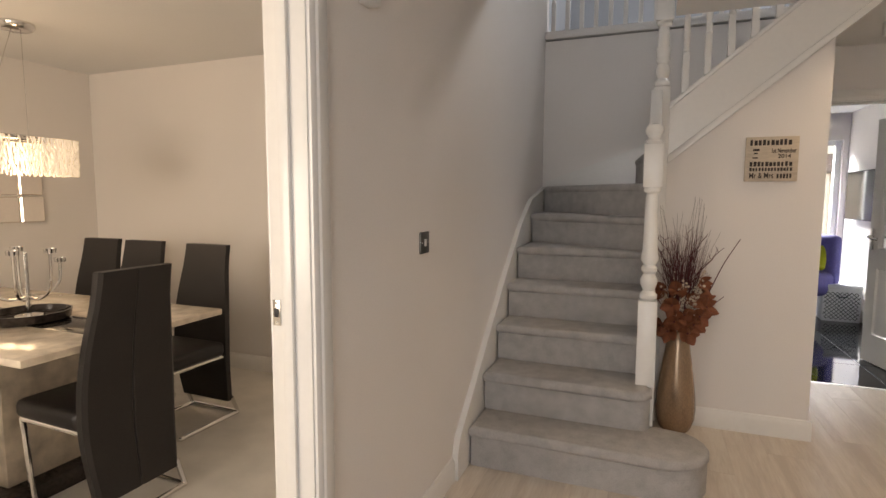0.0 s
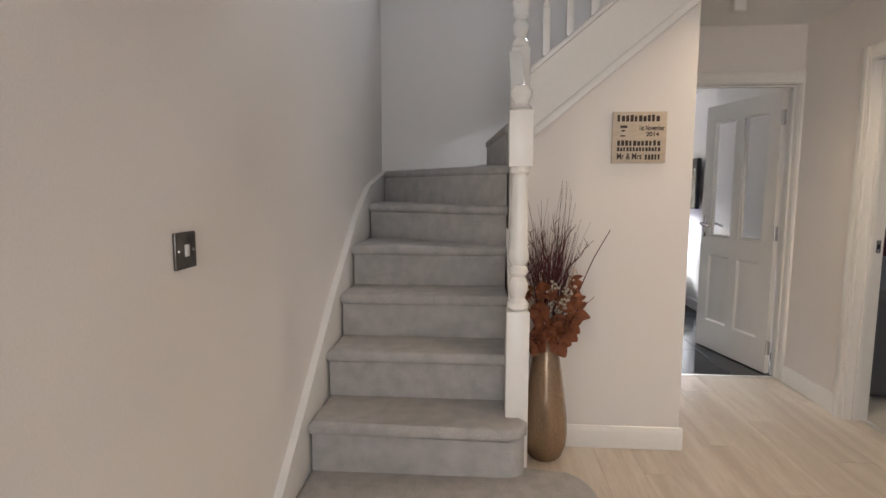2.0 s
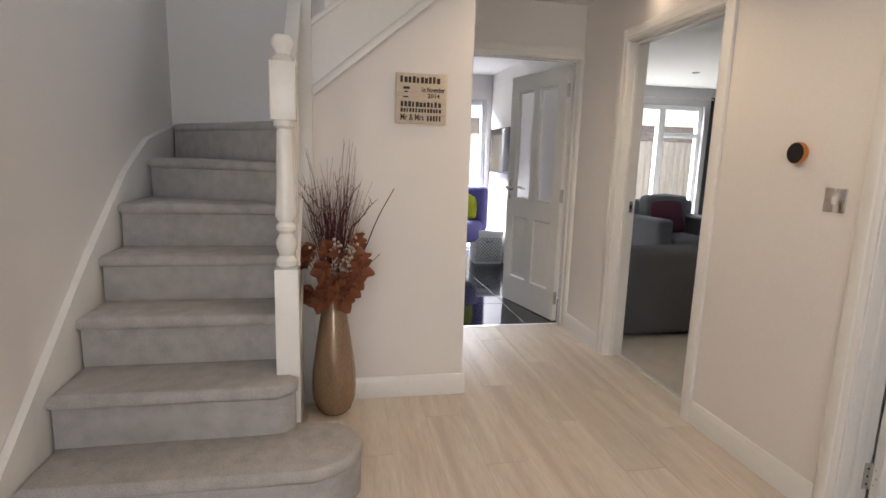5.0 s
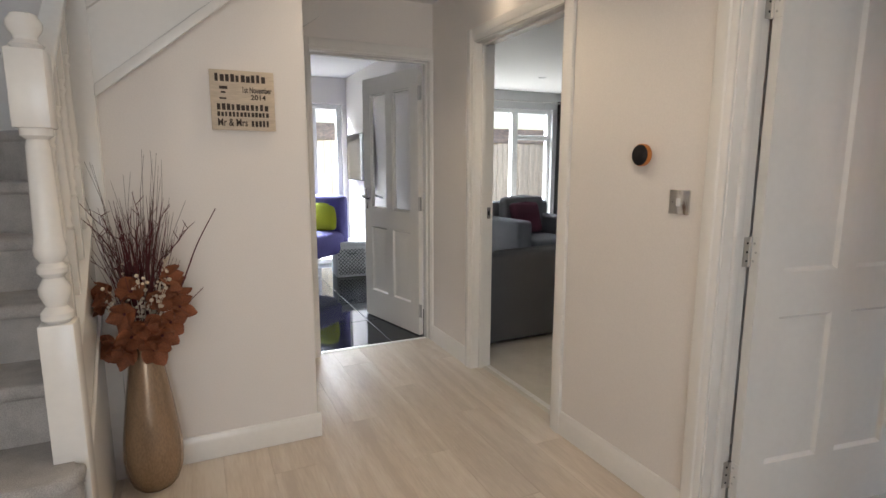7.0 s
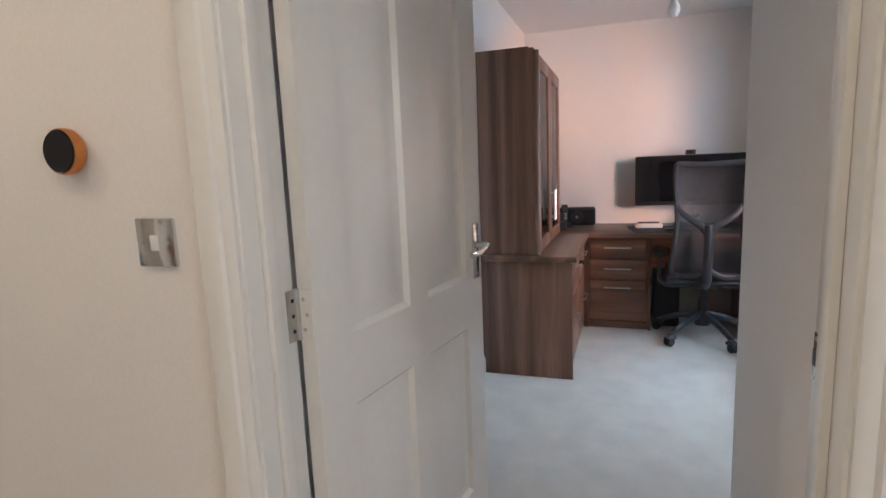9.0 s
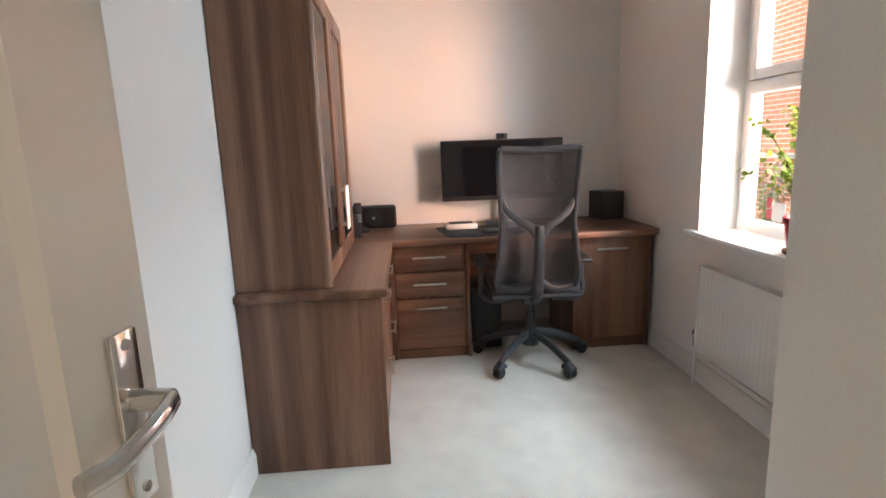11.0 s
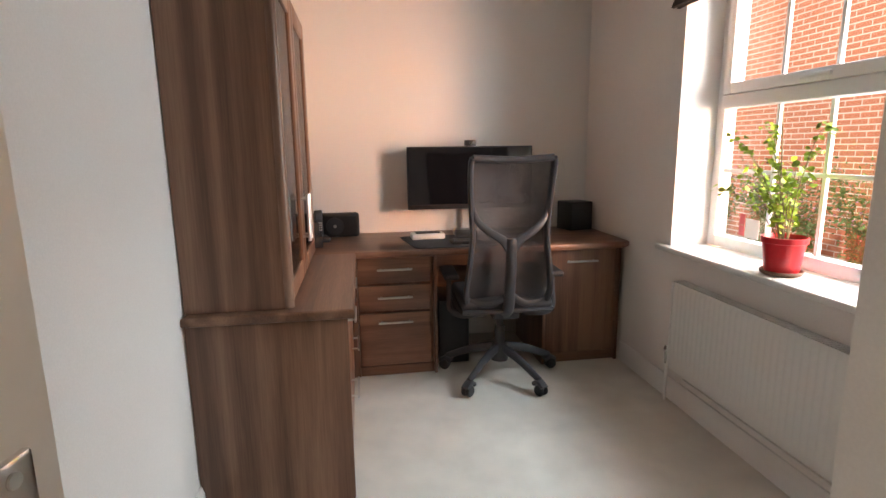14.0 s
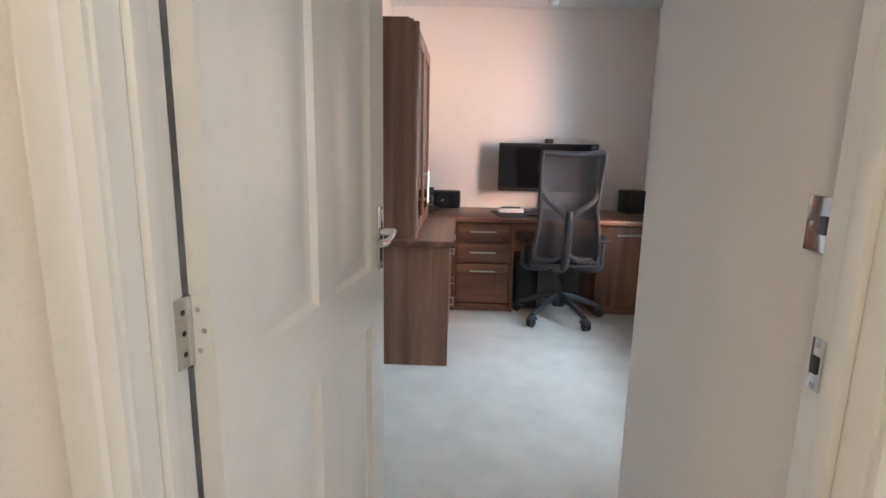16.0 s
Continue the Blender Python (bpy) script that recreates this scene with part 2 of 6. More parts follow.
GLASS = glass("window_glass")
SMOKED = glass("smoked_glass", (0.45, 0.40, 0.36))


def glow(name, colour, strength):
    m = bpy.data.materials.new(name)
    m.use_nodes = True
    b = m.node_tree.nodes["Principled BSDF"]
    b.inputs["Emission Color"].default_value, b.inputs["Emission Strength"].default_value = (*colour, 1), strength
    return m


LAMPGLOW = glow("lamp_glow", (1.0, 0.80, 0.55), 18)
CRYSTAL = glow("lit_crystal", (1.0, 0.72, 0.42), 0.8)
geo, scale_ = (CRYSTAL.node_tree.nodes.new(k) for k in ("ShaderNodeNewGeometry", "ShaderNodeMath"))
scale_.operation = "MULTIPLY_ADD"
scale_.inputs[1].default_value, scale_.inputs[2].default_value = 0.8, 0.12
CRYSTAL.node_tree.links.new(geo.outputs["Random Per Island"], scale_.inputs[0])
CRYSTAL.node_tree.links.new(scale_.outputs[0], CRYSTAL.node_tree.nodes["Principled BSDF"].inputs["Emission Strength"])


def sheer(name, colour, cover):
    """Open weave that lets part of the light through."""
    m = material(name, colour, 0.6, var=0.12, fine=300, bump=0.1)
    t = m.node_tree
    out, b = t.nodes["Material Output"], t.nodes["Principled BSDF"]
    tr, mx = t.nodes.new("ShaderNodeBsdfTransparent"), t.nodes.new("ShaderNodeMixShader")
    mx.inputs[0].default_value = cover
    t.links.new(tr.outputs[0], mx.inputs[1])
    t.links.new(b.outputs[0], mx.inputs[2])
    t.links.new(mx.outputs[0], out.inputs[0])
    return m


NET = sheer("chair_netting", (0.055, 0.055, 0.06), 0.79)

# ---- building helpers ----


def box(bm, x0, x1, y0, y1, z0, z1, bevel=0.0, seg=2):
    r = bmesh.ops.create_cube(bm, size=1)
    m = pose((x0 + x1) / 2, (y0 + y1) / 2, (z0 + z1) / 2) @ Matrix.Diagonal((abs(x1 - x0), abs(y1 - y0), abs(z1 - z0), 1))
    bmesh.ops.transform(bm, matrix=m, verts=r["verts"])
    if bevel:
        edges = list({e for v in r["verts"] for e in v.link_edges})
        bmesh.ops.bevel(bm, geom=edges, offset=bevel, segments=seg, profile=0.5, affect="EDGES")


def mesh_of(name, bm, mat, smooth=True):
    me = bpy.data.meshes.new(name)
    bmesh.ops.recalc_face_normals(bm, faces=bm.faces)
    bm.to_mesh(me)
    bm.free()
    me.materials.append(mat)
    if smooth:
        for p in me.polygons:
            p.use_smooth = True
        me.set_sharp_from_angle(angle=radians(35))
    return me


def part(name, bm, mat, parent=None, label=""):
    ob = new(name, mesh_of(name, bm, mat))
    if parent:
        ob.parent = parent
    return tagged(ob, label)


def thing(name, label, category, m=None, group=""):
    ob = new(name)
    ob.empty_display_size = 0.1
    if m:
        ob.matrix_basis = m
    return tagged(ob, label, category, group)


def bx(name, mat, parent, x0, x1, y0, y1, z0, z1, bevel=0.003, label=""):
    bm = bmesh.new()
    box(bm, x0, x1, y0, y1, z0, z1, bevel)
    return part(name, bm, mat, parent, label)


def structure(name, mat, boxes, label, category, bevel=0.0):
    bm = bmesh.new()
    for b in boxes:
        box(bm, *b, bevel=bevel)
    return tagged(part(name, bm, mat), label, category, kind="structure")


def wall(name, axis, a0, a1, b0, b1, z0, z1, holes, label, mat=None):
    """A wall whose thickness runs a0..a1 along axis and length b0..b1, with holes (b0, b1, z0, z1)."""
    spans, at = [], b0
    for h0, h1, hz0, hz1 in sorted(holes):
        spans.append((at, h0, z0, z1))
        if hz0 > z0:
            spans.append((h0, h1, z0, hz0))
        if hz1 < z1:
            spans.append((h0, h1, hz1, z1))
        at = h1
    spans.append((at, b1, z0, z1))
    boxes = [(a0, a1, s0, s1, q0, q1) if axis == "x" else (s0, s1, a0, a1, q0, q1) for s0, s1, q0, q1 in spans if s1 - s0 > 1e-4]
    return structure(name, mat or PAINT, boxes, label, "wall")


def lathe(bm, profile, seg=24, m=None):
    """A turned shape from (radius, height) pairs."""
    rings = []
    for r, z in profile:
        rings.append([bm.verts.new((r * math.cos(2 * math.pi * i / seg), r * math.sin(2 * math.pi * i / seg), z)) for i in range(seg)])
    for a, b in zip(rings, rings[1:]):
        for i in range(seg):
            bm.faces.new((a[i], a[(i + 1) % seg], b[(i + 1) % seg], b[i]))
    for ring in (rings[0], rings[-1]):
        try:
            bm.faces.new(ring)
        except ValueError:
            pass
    if m:
        bmesh.ops.transform(bm, matrix=m, verts=[v for ring in rings for v in ring])


def tube(bm, pts, r, seg=8, flat=1.0, r1=None):
    """A rod along points; flat squeezes it along its second axis, r1 is the radius at its end."""
    pts = [Vector(p) for p in pts]
    rings, prev = [], None
    for i, p in enumerate(pts):
        d = (pts[min(i + 1, len(pts) - 1)] - pts[max(i - 1, 0)]).normalized()
        ref = prev or (Vector((0, 0, 1)) if abs(d.z) < 0.9 else Vector((0, 1, 0)))
        u = (ref - d * ref.dot(d)).normalized()
        prev = u
        v = d.cross(u)
        rr = r if r1 is None else r + (r1 - r) * i / (len(pts) - 1)
        rings.append([bm.verts.new(p + u * rr * math.cos(2 * math.pi * k / seg) + v * rr * flat * math.sin(2 * math.pi * k / seg)) for k in range(seg)])
    for a, b in zip(rings, rings[1:]):
        for k in range(seg):
            bm.faces.new((a[k], a[(k + 1) % seg], b[(k + 1) % seg], b[k]))
    bm.faces.new(rings[0][::-1])
    bm.faces.new(rings[-1])


def curve_pts(pts, n=6):
    """A smooth line through points."""
    pts = [Vector(p) for p in pts]
    p = [pts[0] * 2 - pts[1], *pts, pts[-1] * 2 - pts[-2]]
    out = []
    for i in range(1, len(p) - 2):
        for k in range(n):
            t = k / n
            a, b, c, d = p[i - 1], p[i], p[i + 1], p[i + 2]
            out.append(0.5 * (2 * b + (c - a) * t + (2 * a - 5 * b + 4 * c - d) * t * t + (3 * b - a - 3 * c + d) * t ** 3))
    return [*out, pts[-1]]


def prism(bm, outline, a0, a1, axis="y", bevel=0.0):
    """A flat outline drawn out between a0 and a1. The outline gives the two other axes in order."""
    def at(p, a):
        return {"x": (a, p[0], p[1]), "y": (p[0], a, p[1]), "z": (p[0], p[1], a)}[axis]
    lo = [bm.verts.new(at(p, a0)) for p in outline]
    hi = [bm.verts.new(at(p, a1)) for p in outline]
    n = len(outline)
    faces = [bm.faces.new(lo), bm.faces.new(hi[::-1])]
    faces += [bm.faces.new((lo[i], lo[(i + 1) % n], hi[(i + 1) % n], hi[i])) for i in range(n)]
    if bevel:
        bmesh.ops.recalc_face_normals(bm, faces=faces)
        bmesh.ops.bevel(bm, geom=list({e for f in faces for e in f.edges}), offset=bevel, segments=2, profile=0.5, affect="EDGES")


def soft(bm, x0, x1, y0, y1, z0, z1, r, bulge=0.0, seg=3):
    """A cushion: a box with round edges whose faces swell a little."""
    r0 = bmesh.ops.create_cube(bm, size=1)
    m = pose((x0 + x1) / 2, (y0 + y1) / 2, (z0 + z1) / 2) @ Matrix.Diagonal((x1 - x0, y1 - y0, z1 - z0, 1))
    bmesh.ops.transform(bm, matrix=m, verts=r0["verts"])
    edges = list({e for v in r0["verts"] for e in v.link_edges})
    res = bmesh.ops.bevel(bm, geom=edges, offset=r, segments=seg, profile=0.5, affect="EDGES")
    if bulge:
        new_faces = [f for f in bm.faces if f.is_valid and f.calc_area() > 0.3 * r * r]
        big = sorted(new_faces, key=lambda f: -f.calc_area())[:6]
        for f in big:
            n = f.normal.copy()
            res = bmesh.ops.poke(bm, faces=[f])
            for v in res["verts"]:
                v.co += n * bulge


def text(name, body, size, m, mat, parent, extrude=0.0008, width=None):
    """Writing as a mesh in the built-in font, scaled to a width where given."""
    cu = bpy.data.curves.new(name, "FONT")
    cu.body, cu.size, cu.extrude, cu.offset = body, size, extrude, 0.0006
    cu.align_x, cu.align_y = "CENTER", "CENTER"
    tmp_ob = bpy.data.objects.new(name, cu)
    scene.collection.objects.link(tmp_ob)
    me = bpy.data.meshes.new_from_object(tmp_ob.evaluated_get(bpy.context.evaluated_depsgraph_get()))
    bpy.data.objects.remove(tmp_ob)
    if width:
        xs = [v.co.x for v in me.vertices]
        me.transform(Matrix.Diagonal((width / (max(xs) - min(xs)), 1, 1, 1)))
    me.materials.clear()
    me.materials.append(mat)
    ob = new(name, me)
    ob.parent = parent
    ob.matrix_basis = m
    return ob


H = 2.37      # ceiling
A = -1.10     # hall face of the stair wall
B = 1.68      # hall face of the wall opposite
K = 4.16      # hall face of the kitchen wall
RISE, GO = 0.205, 0.24

# ---- setting: floors, walls, ceilings ----
floor_hall = structure("floor_hall", SUBFLOOR, [(A - 0.06, B + 0.07, -2.0, K + 0.06, -0.1, -0.012)], "pale grey oak plank floor of the hallway", "floor")
structure("floor_study", CREAM, [(B + 0.07, 5.72, -0.1, 2.1, -0.1, 0.0)], "cream carpet with brushed patches in the study", "floor")
structure("floor_dining", CREAM, [(-6.2, A - 0.06, -1.9, 3.2, -0.1, 0.0)], "beige carpet of the dining room", "floor")
floor_kitchen = structure("floor_kitchen", GROUT, [(-3.0, 2.0, K + 0.06, 7.6, -0.1, -0.004)], "black glossy tile floor of the kitchen", "floor")
structure("floor_living", CREAM, [(B + 0.07, 8.0, 2.3, K, -0.101, -0.001), (2.0, 8.0, K, 7.6, -0.101, -0.001)], "beige carpet of the living room", "floor")
wall("wall_stair", "x", A - 0.12, A, -2.0, K + 0.12, 0, 5.2, [(0.07, 0.903, 0, 2.004)], "off-white painted hallway wall beside the stairs")
wall("wall_kitchen", "y", K, K + 0.12, A, B + 0.40, 0, 2.60, [(0.82, 1.68, 0, 2.02)], "off-white painted wall with the kitchen doorway")
wall("wall_living", "x", B, B + 0.12, -2.0, K, 0, H + 0.3, [(0.96, 1.85, 0, 2.02), (2.68, 3.55, 0, 2.02)], "off-white painted hallway wall with two doorways")
wall("wall_front", "y", -2.12, -2.0, A, B, 0, H + 0.3, [(-0.5, 0.7, 0, 2.1)], "off-white front wall of the hallway")
wall("wall_study_left", "y", 2.06, 2.18, B + 0.12, 5.82, 0, H + 0.3, [], "off-white study wall behind the cabinets")
wall("wall_study_back", "x", 5.70, 5.82, -0.4, 2.06, 0, H + 0.3, [], "off-white study wall behind the desk")
wall("wall_study_window", "y", -0.36, -0.09, 2.71, 5.7, 0, H + 0.3, [(3.40, 4.64, 0.76, 2.06)], "off-white study wall with a deep window opening")
structure("wall_study_pillar", PAINT, [(B + 0.12, 2.71, -0.36, 0.905, 0, H - 0.001)], "off-white wall beside the study door", "wall")
wall("wall_dining_right", "y", 2.95, 3.07, -4.85, A - 0.12, 0, H + 0.3, [], "off-white dining room wall catching daylight")
wall("wall_dining_far", "x", -4.85, -4.75, -1.8, 2.95, 0, H + 0.3, [], "off-white dining room end wall")
wall("wall_dining_front", "y", -1.9, -1.8, -5.2, A - 0.12, 0, H + 0.3, [(-3.6, -1.7, 0.75, 2.05)], "off-white dining room front wall with a window")
wall("wall_kitchen_far", "y", 7.5, 7.7, -3.1, 1.96, 0, H + 0.3, [(0.1, 1.90, 0, 2.05)], "white kitchen wall with a glazed door")
wall("wall_party", "x", 1.96, 2.08, K + 0.12, 7.7, 0, H + 0.3, [], "white wall between kitchen and living room")
wall("wall_kitchen_end", "x", -3.1, -3.0, K + 0.12, 7.5, 0, H + 0.3, [], "white end wall of the kitchen")
structure("wall_kitchen_near", PAINT, [(-3.0, A - 0.12, K, K + 0.12, 0, H + 0.3)], "white kitchen wall", "wall")
wall("wall_living_far", "y", 7.5, 7.7, 2.08, 8.0, 0, H + 0.3, [(3.2, 5.18, 0, 2.12)], "pale grey living room wall with garden doors", GREYWALL)
wall("wall_living_end", "x", 8.0, 8.1, 2.2, 7.7, 0, H + 0.3, [], "pale grey living room end wall", GREYWALL)
structure("wall_living_near", GREYWALL, [(B + 0.12, 8.0, 2.2, 2.3, 0, H + 0.3)], "pale grey living room wall", "wall")
structure("ceiling", CEIL, [(-4.85, A - 0.12, -1.9, 3.07, H, H + 0.3), (A, B, -2.0, 2.49, H, H + 0.29), (-0.17, B, 2.49, 3.1, H, H + 0.29), (0.6, B, 3.1, K, H, H + 0.05), (1.0, B, 3.1, K, H + 0.05, H + 0.29),
                           (B + 0.12, 5.7, -0.36, 2.06, H, H + 0.3), (-3.0, 1.96, K + 0.12, 7.7, H, H + 0.28), (B + 0.12, 8.0, 2.3, K, H, H + 0.3), (2.08, 8.0, K, 7.7, H, H + 0.3)], "white painted ceilings of the rooms", "ceiling")
# landing side walls and ceiling are added out of view to block sun
structure("wall_landing", LANDING, [(A - 0.12, 3.0, 6.4, 6.5, 2.66, 5.2), (3.0, 3.1, 2.49, 6.5, 2.66, 5.2), (A - 0.12, 3.0, 2.39, 2.49, 2.67, 5.2), (A - 0.22, A - 0.12, K + 0.12, 6.5, 2.66, 5.2)], "blue-grey walls round the upstairs landing", "wall")
structure("ceiling_landing_unseen", CEIL, [(A - 0.12, 3.0, 2.49, 6.4, 5.2, 5.3)], "unseen white ceiling closing off the landing", "ceiling")
structure("floor_landing", CARPET, [(A, 3.0, K + 0.02, 6.4, 2.652, 2.665)], "grey carpet of the upstairs landing", "floor")
structure("ground", GROUND, [(-60, 60, -60, 60, -0.35, -0.15)], "paving and grass outside the house", "ground")


def trim_profile(w, d):
    """An architrave's section: across the width, out from the wall."""
    return [(0, 0), (0, d * 0.55), (w * 0.12, d * 0.75), (w * 0.3, d * 0.72), (w * 0.38, d * 0.95), (w * 0.9, d), (w, d * 0.8), (w, 0)]


def doorcase(name, axis, face0, face1, b0, b1, top, label):
    """Lining, stops and architraves of a doorway in a wall between face0 and face1; the clear opening is b0..b1 up to top."""
    t = thing(name, label, "door frame")
    tagged(t, kind="structure")

    def put(nm, boxes, bev):
        bm = bmesh.new()
        for a0, a1, c0, c1, z0, z1 in boxes:
            box(bm, *((a0, a1, c0, c1) if axis == "x" else (c0, c1, a0, a1)), z0, z1, bev)
        return part(nm, bm, GLOSS, t)
    e = 0.018
    put("lining", [(face0 - 0.003, face1 + 0.003, b0 - e, b0, 0, top + e)], 0.002)
    put("lining", [(face0 - 0.003, face1 + 0.003, b1, b1 + e, 0, top + e)], 0.002)
    put("lining", [(face0 - 0.003, face1 + 0.003, b0, b1, top, top + e)], 0.002)
    mid = (face0 + face1) / 2 - 0.004
    put("door_stop", [(mid - 0.016, mid + 0.016, b0 + 0.0005, b0 + 0.013, 0, top - 0.0005)], 0.002)
    put("door_stop", [(mid - 0.016, mid + 0.016, b1 - 0.013, b1 - 0.0005, 0, top - 0.0005)], 0.002)
    put("door_stop", [(mid - 0.016, mid + 0.016, b0 + 0.0132, b1 - 0.0132, top - 0.013, top - 0.0005)], 0.002)
    w, d = 0.072, 0.02
    for face, s in ((face0, -1), (face1, 1)):
        for edge, sg in ((b0 - 0.006, -1), (b1 + 0.006, 1)):
            bm = bmesh.new()
            sec = [(face + s * (q + 0.001), edge + sg * p) for p, q in trim_profile(w, d)]
            prism(bm, sec if axis == "x" else [(q, p) for p, q in sec], 0.0, top + 0.006 + w, "z")
            part("architrave", bm, GLOSS, t)
        bm = bmesh.new()
        sec = [(face + s * (q + 0.0015), top + 0.006 + p) for p, q in trim_profile(w, d)]
        if axis == "x":
            prism(bm, sec, b0 - 0.006, b1 + 0.006, "y")
        else:
            prism(bm, sec, b0 - 0.006, b1 + 0.006, "x")
        part("architrave", bm, GLOSS, t)
    return t


doorcase("doorcase_dining", "x", A - 0.12, A, 0.09, 0.885, 1.985, "white gloss frame of the dining doorway")
doorcase("doorcase_kitchen", "y", K, K + 0.12, 0.84, 1.66, 2.0, "white gloss frame of the kitchen doorway")
doorcase("doorcase_living", "x", B, B + 0.12, 2.70, 3.53, 2.0, "white gloss frame of the living room doorway")
doorcase("doorcase_study", "x", B, B + 0.12, 0.98, 1.83, 2.0, "white gloss frame of the study doorway")

# prism along y takes (x, z); along x takes (y, z); along z takes (x, y)


def skirting(name, runs):
    """Runs (axis, at, b0, b1, s): a board on the face at, reaching b0..b1, proud to the side s."""
    for axis, at, b0, b1, s in runs:
        bm = bmesh.new()
        prof = [(0, 0.001), (0.015, 0.001), (0.015, 0.085), (0.011, 0.097), (0.006, 0.112), (0, 0.116)]
        prism(bm, [(at + s * (p + 0.001), z) for p, z in prof], b0, b1, "y" if axis == "x" else "x")
        tagged(part(name, bm, GLOSS), "white gloss moulded skirting board", "skirting board", "skirting boards", "structure")


skirting("baseboard", [("x", A, -2.0, 0.01, 1), ("x", A, 0.966, 1.99, 1), ("x", B, 1.91, 2.62, -1), ("x", B, 3.61, K - 0.02, -1), ("x", B, -2.0, 0.90, -1),
                       ("y", 3.1, -0.18, 0.617, -1), ("x", 0.6, 3.1, K - 0.02, 1), ("y", K, 0.62, 0.76, -1),
                       ("y", 0.905, B + 0.13, 2.71, 1), ("x", 2.71, -0.09, 0.92, 1), ("y", -0.09, 2.73, 5.1, 1), ("y", 2.06, 1.9, 4.05, -1),
                       ("y", 2.95, -4.75, A - 0.12, -1), ("x", -4.75, -1.8, 2.93, 1), ("x", 1.96, K + 0.14, 7.48, -1), ("y", 7.5, 5.22, 8.0, -1)])


# ---- staircase ----
def staircase():
    t = thing("staircase", "grey carpeted winder staircase with white painted balustrade", "stairs")
    R = -0.275

    def tread(outline, z, depth=RISE):
        bm = bmesh.new()
        nose = min(0.052, depth)
        prism(bm, outline, z - nose, z, "z")
        rim = [e for e in bm.edges if abs(e.verts[0].co.z - e.verts[1].co.z) < 1e-4]
        bmesh.ops.bevel(bm, geom=rim, offset=0.021, segments=4, profile=0.5, affect="EDGES")
        if depth > nose:
            mx, my = sum(q[0] for q in outline) / len(outline), sum(q[1] for q in outline) / len(outline)
            prism(bm, [(px - math.copysign(0.008, px - mx), py - math.copysign(0.02, py - my)) for px, py in outline], z - depth, z - nose + 0.004, "z")
        bmesh.ops.recalc_face_normals(bm, faces=bm.faces)
        return part("step", bm, CARPET, t)

    def arc(cx, cy, r, a0, a1, n=8, ry=None):
        return [(cx + r * math.cos(radians(a0 + (a1 - a0) * i / n)), cy + (ry or r) * math.sin(radians(a0 + (a1 - a0) * i / n))) for i in range(n + 1)]
    a = A + 0.032
    # the two lowest steps have rounded ends
    tread([(a, 2.14), *arc(-0.15, 2.32, 0.18, -90, 60), (R, 2.49), (a, 2.49)], RISE)
    tread([(a, 2.38), *arc(-0.29, 2.45, 0.07, -90, 0, 6), (-0.22, 2.482), (R, 2.484), (R, 2.73), (a, 2.73)], 2 * RISE - 0.001)
    for n in (3, 4, 5):
        tread([(a, 2.64 + GO * (n - 3)), (R + 0.0, 2.64 + GO * (n - 3)), (R, 2.99 + GO * (n - 3) if n < 5 else 3.2), (a, 2.97 + GO * (n - 3) if n < 5 else 3.70)], n * RISE)
    # winders turn about the corner post
    cx, cy = -0.27, 3.11
    tread([(a, 3.56), (cx, cy + 0.01), (cx, cy + 0.2), (a + 0.10, K - 0.03), (a, K - 0.03)], 6 * RISE)
    tread([(a, K - 0.10), (cx, cy + 0.02), (cx + 0.01, K - 0.03), (a, K - 0.03)], 7 * RISE)
    tread([(cx - 0.11, K - 0.03), (cx - 0.02, cy + 0.05), (0.1, cy + 0.05), (0.1, K - 0.03)], 8 * RISE)
    for n in range(9, 14):
        x = -0.03 + GO * (n - 9)
        e = min(x + GO + 0.03, 0.595) if n == 11 else x + GO + 0.03
        x = max(x, 0.605) if n > 11 else x
        tread([(x, 3.15), (e, 3.15), (e, K - 0.03), (x, K - 0.03)], n * RISE - 0.001, RISE if n < 12 else n * RISE - H - 0.295 if n == 13 else 0.05)
    # wall string
    bm = bmesh.new()
    top = [(1.99, 0.118), (2.02, 0.20), (2.40, 0.50), (2.81, 0.83), (3.27, 1.165), (3.60, 1.33), (K - 0.03, 1.43)]
    low = [(K - 0.03, 0.9), (3.3, 0.6), (2.4, 0.002), (1.99, 0.002)]
    prism(bm, top + low, A + 0.001, A + 0.031, "x")
    part("wall_string", bm, GLOSS, t)
    bm = bmesh.new()
    prism(bm, [(A + 0.032, 1.1), (A + 0.032, 1.475), (-0.469, 1.69), (-0.1, 1.86), (0.9, 2.68), (0.9, 2.2), (-0.1, 1.5)], K - 0.028, K - 0.002, "y")
    part("wall_string", bm, GLOSS, t)

    def newel(x, y, z0, z1, z2, z3):
        """Square foot to z0, turned to z1, square block to z2, turned cap to z3."""
        n = part("newel_post", bmesh_of(lambda b: box(b, -0.045, 0.045, -0.045, 0.045, 0.0, z0, 0.004)), GLOSS, t)
        n.matrix_basis = pose(x, y, 0)
        s = z1 - z0
        b2 = bmesh.new()
        prof = [(0.030, 0), (0.042, 0.012), (0.042, 0.03), (0.027, 0.05), (0.040, 0.085), (0.041, 0.105), (0.026, 0.135), (0.038, 0.15), (0.038, 0.165), (0.027, 0.18)]
        prof = [(r, z0 + z) for r, z in prof] + [(0.040, z0 + 0.20), (0.041, z0 + 0.22), (0.036, z0 + 0.45 * s), (0.030, z1 - 0.05), (0.026, z1 - 0.03), (0.040, z1 - 0.02), (0.040, z1)]
        lathe(b2, prof)
        part("turned_shaft", b2, GLOSS, n)
        part("block", bmesh_of(lambda b: box(b, -0.045, 0.045, -0.045, 0.045, z1, z2, 0.004)), GLOSS, n)
        b2 = bmesh.new()
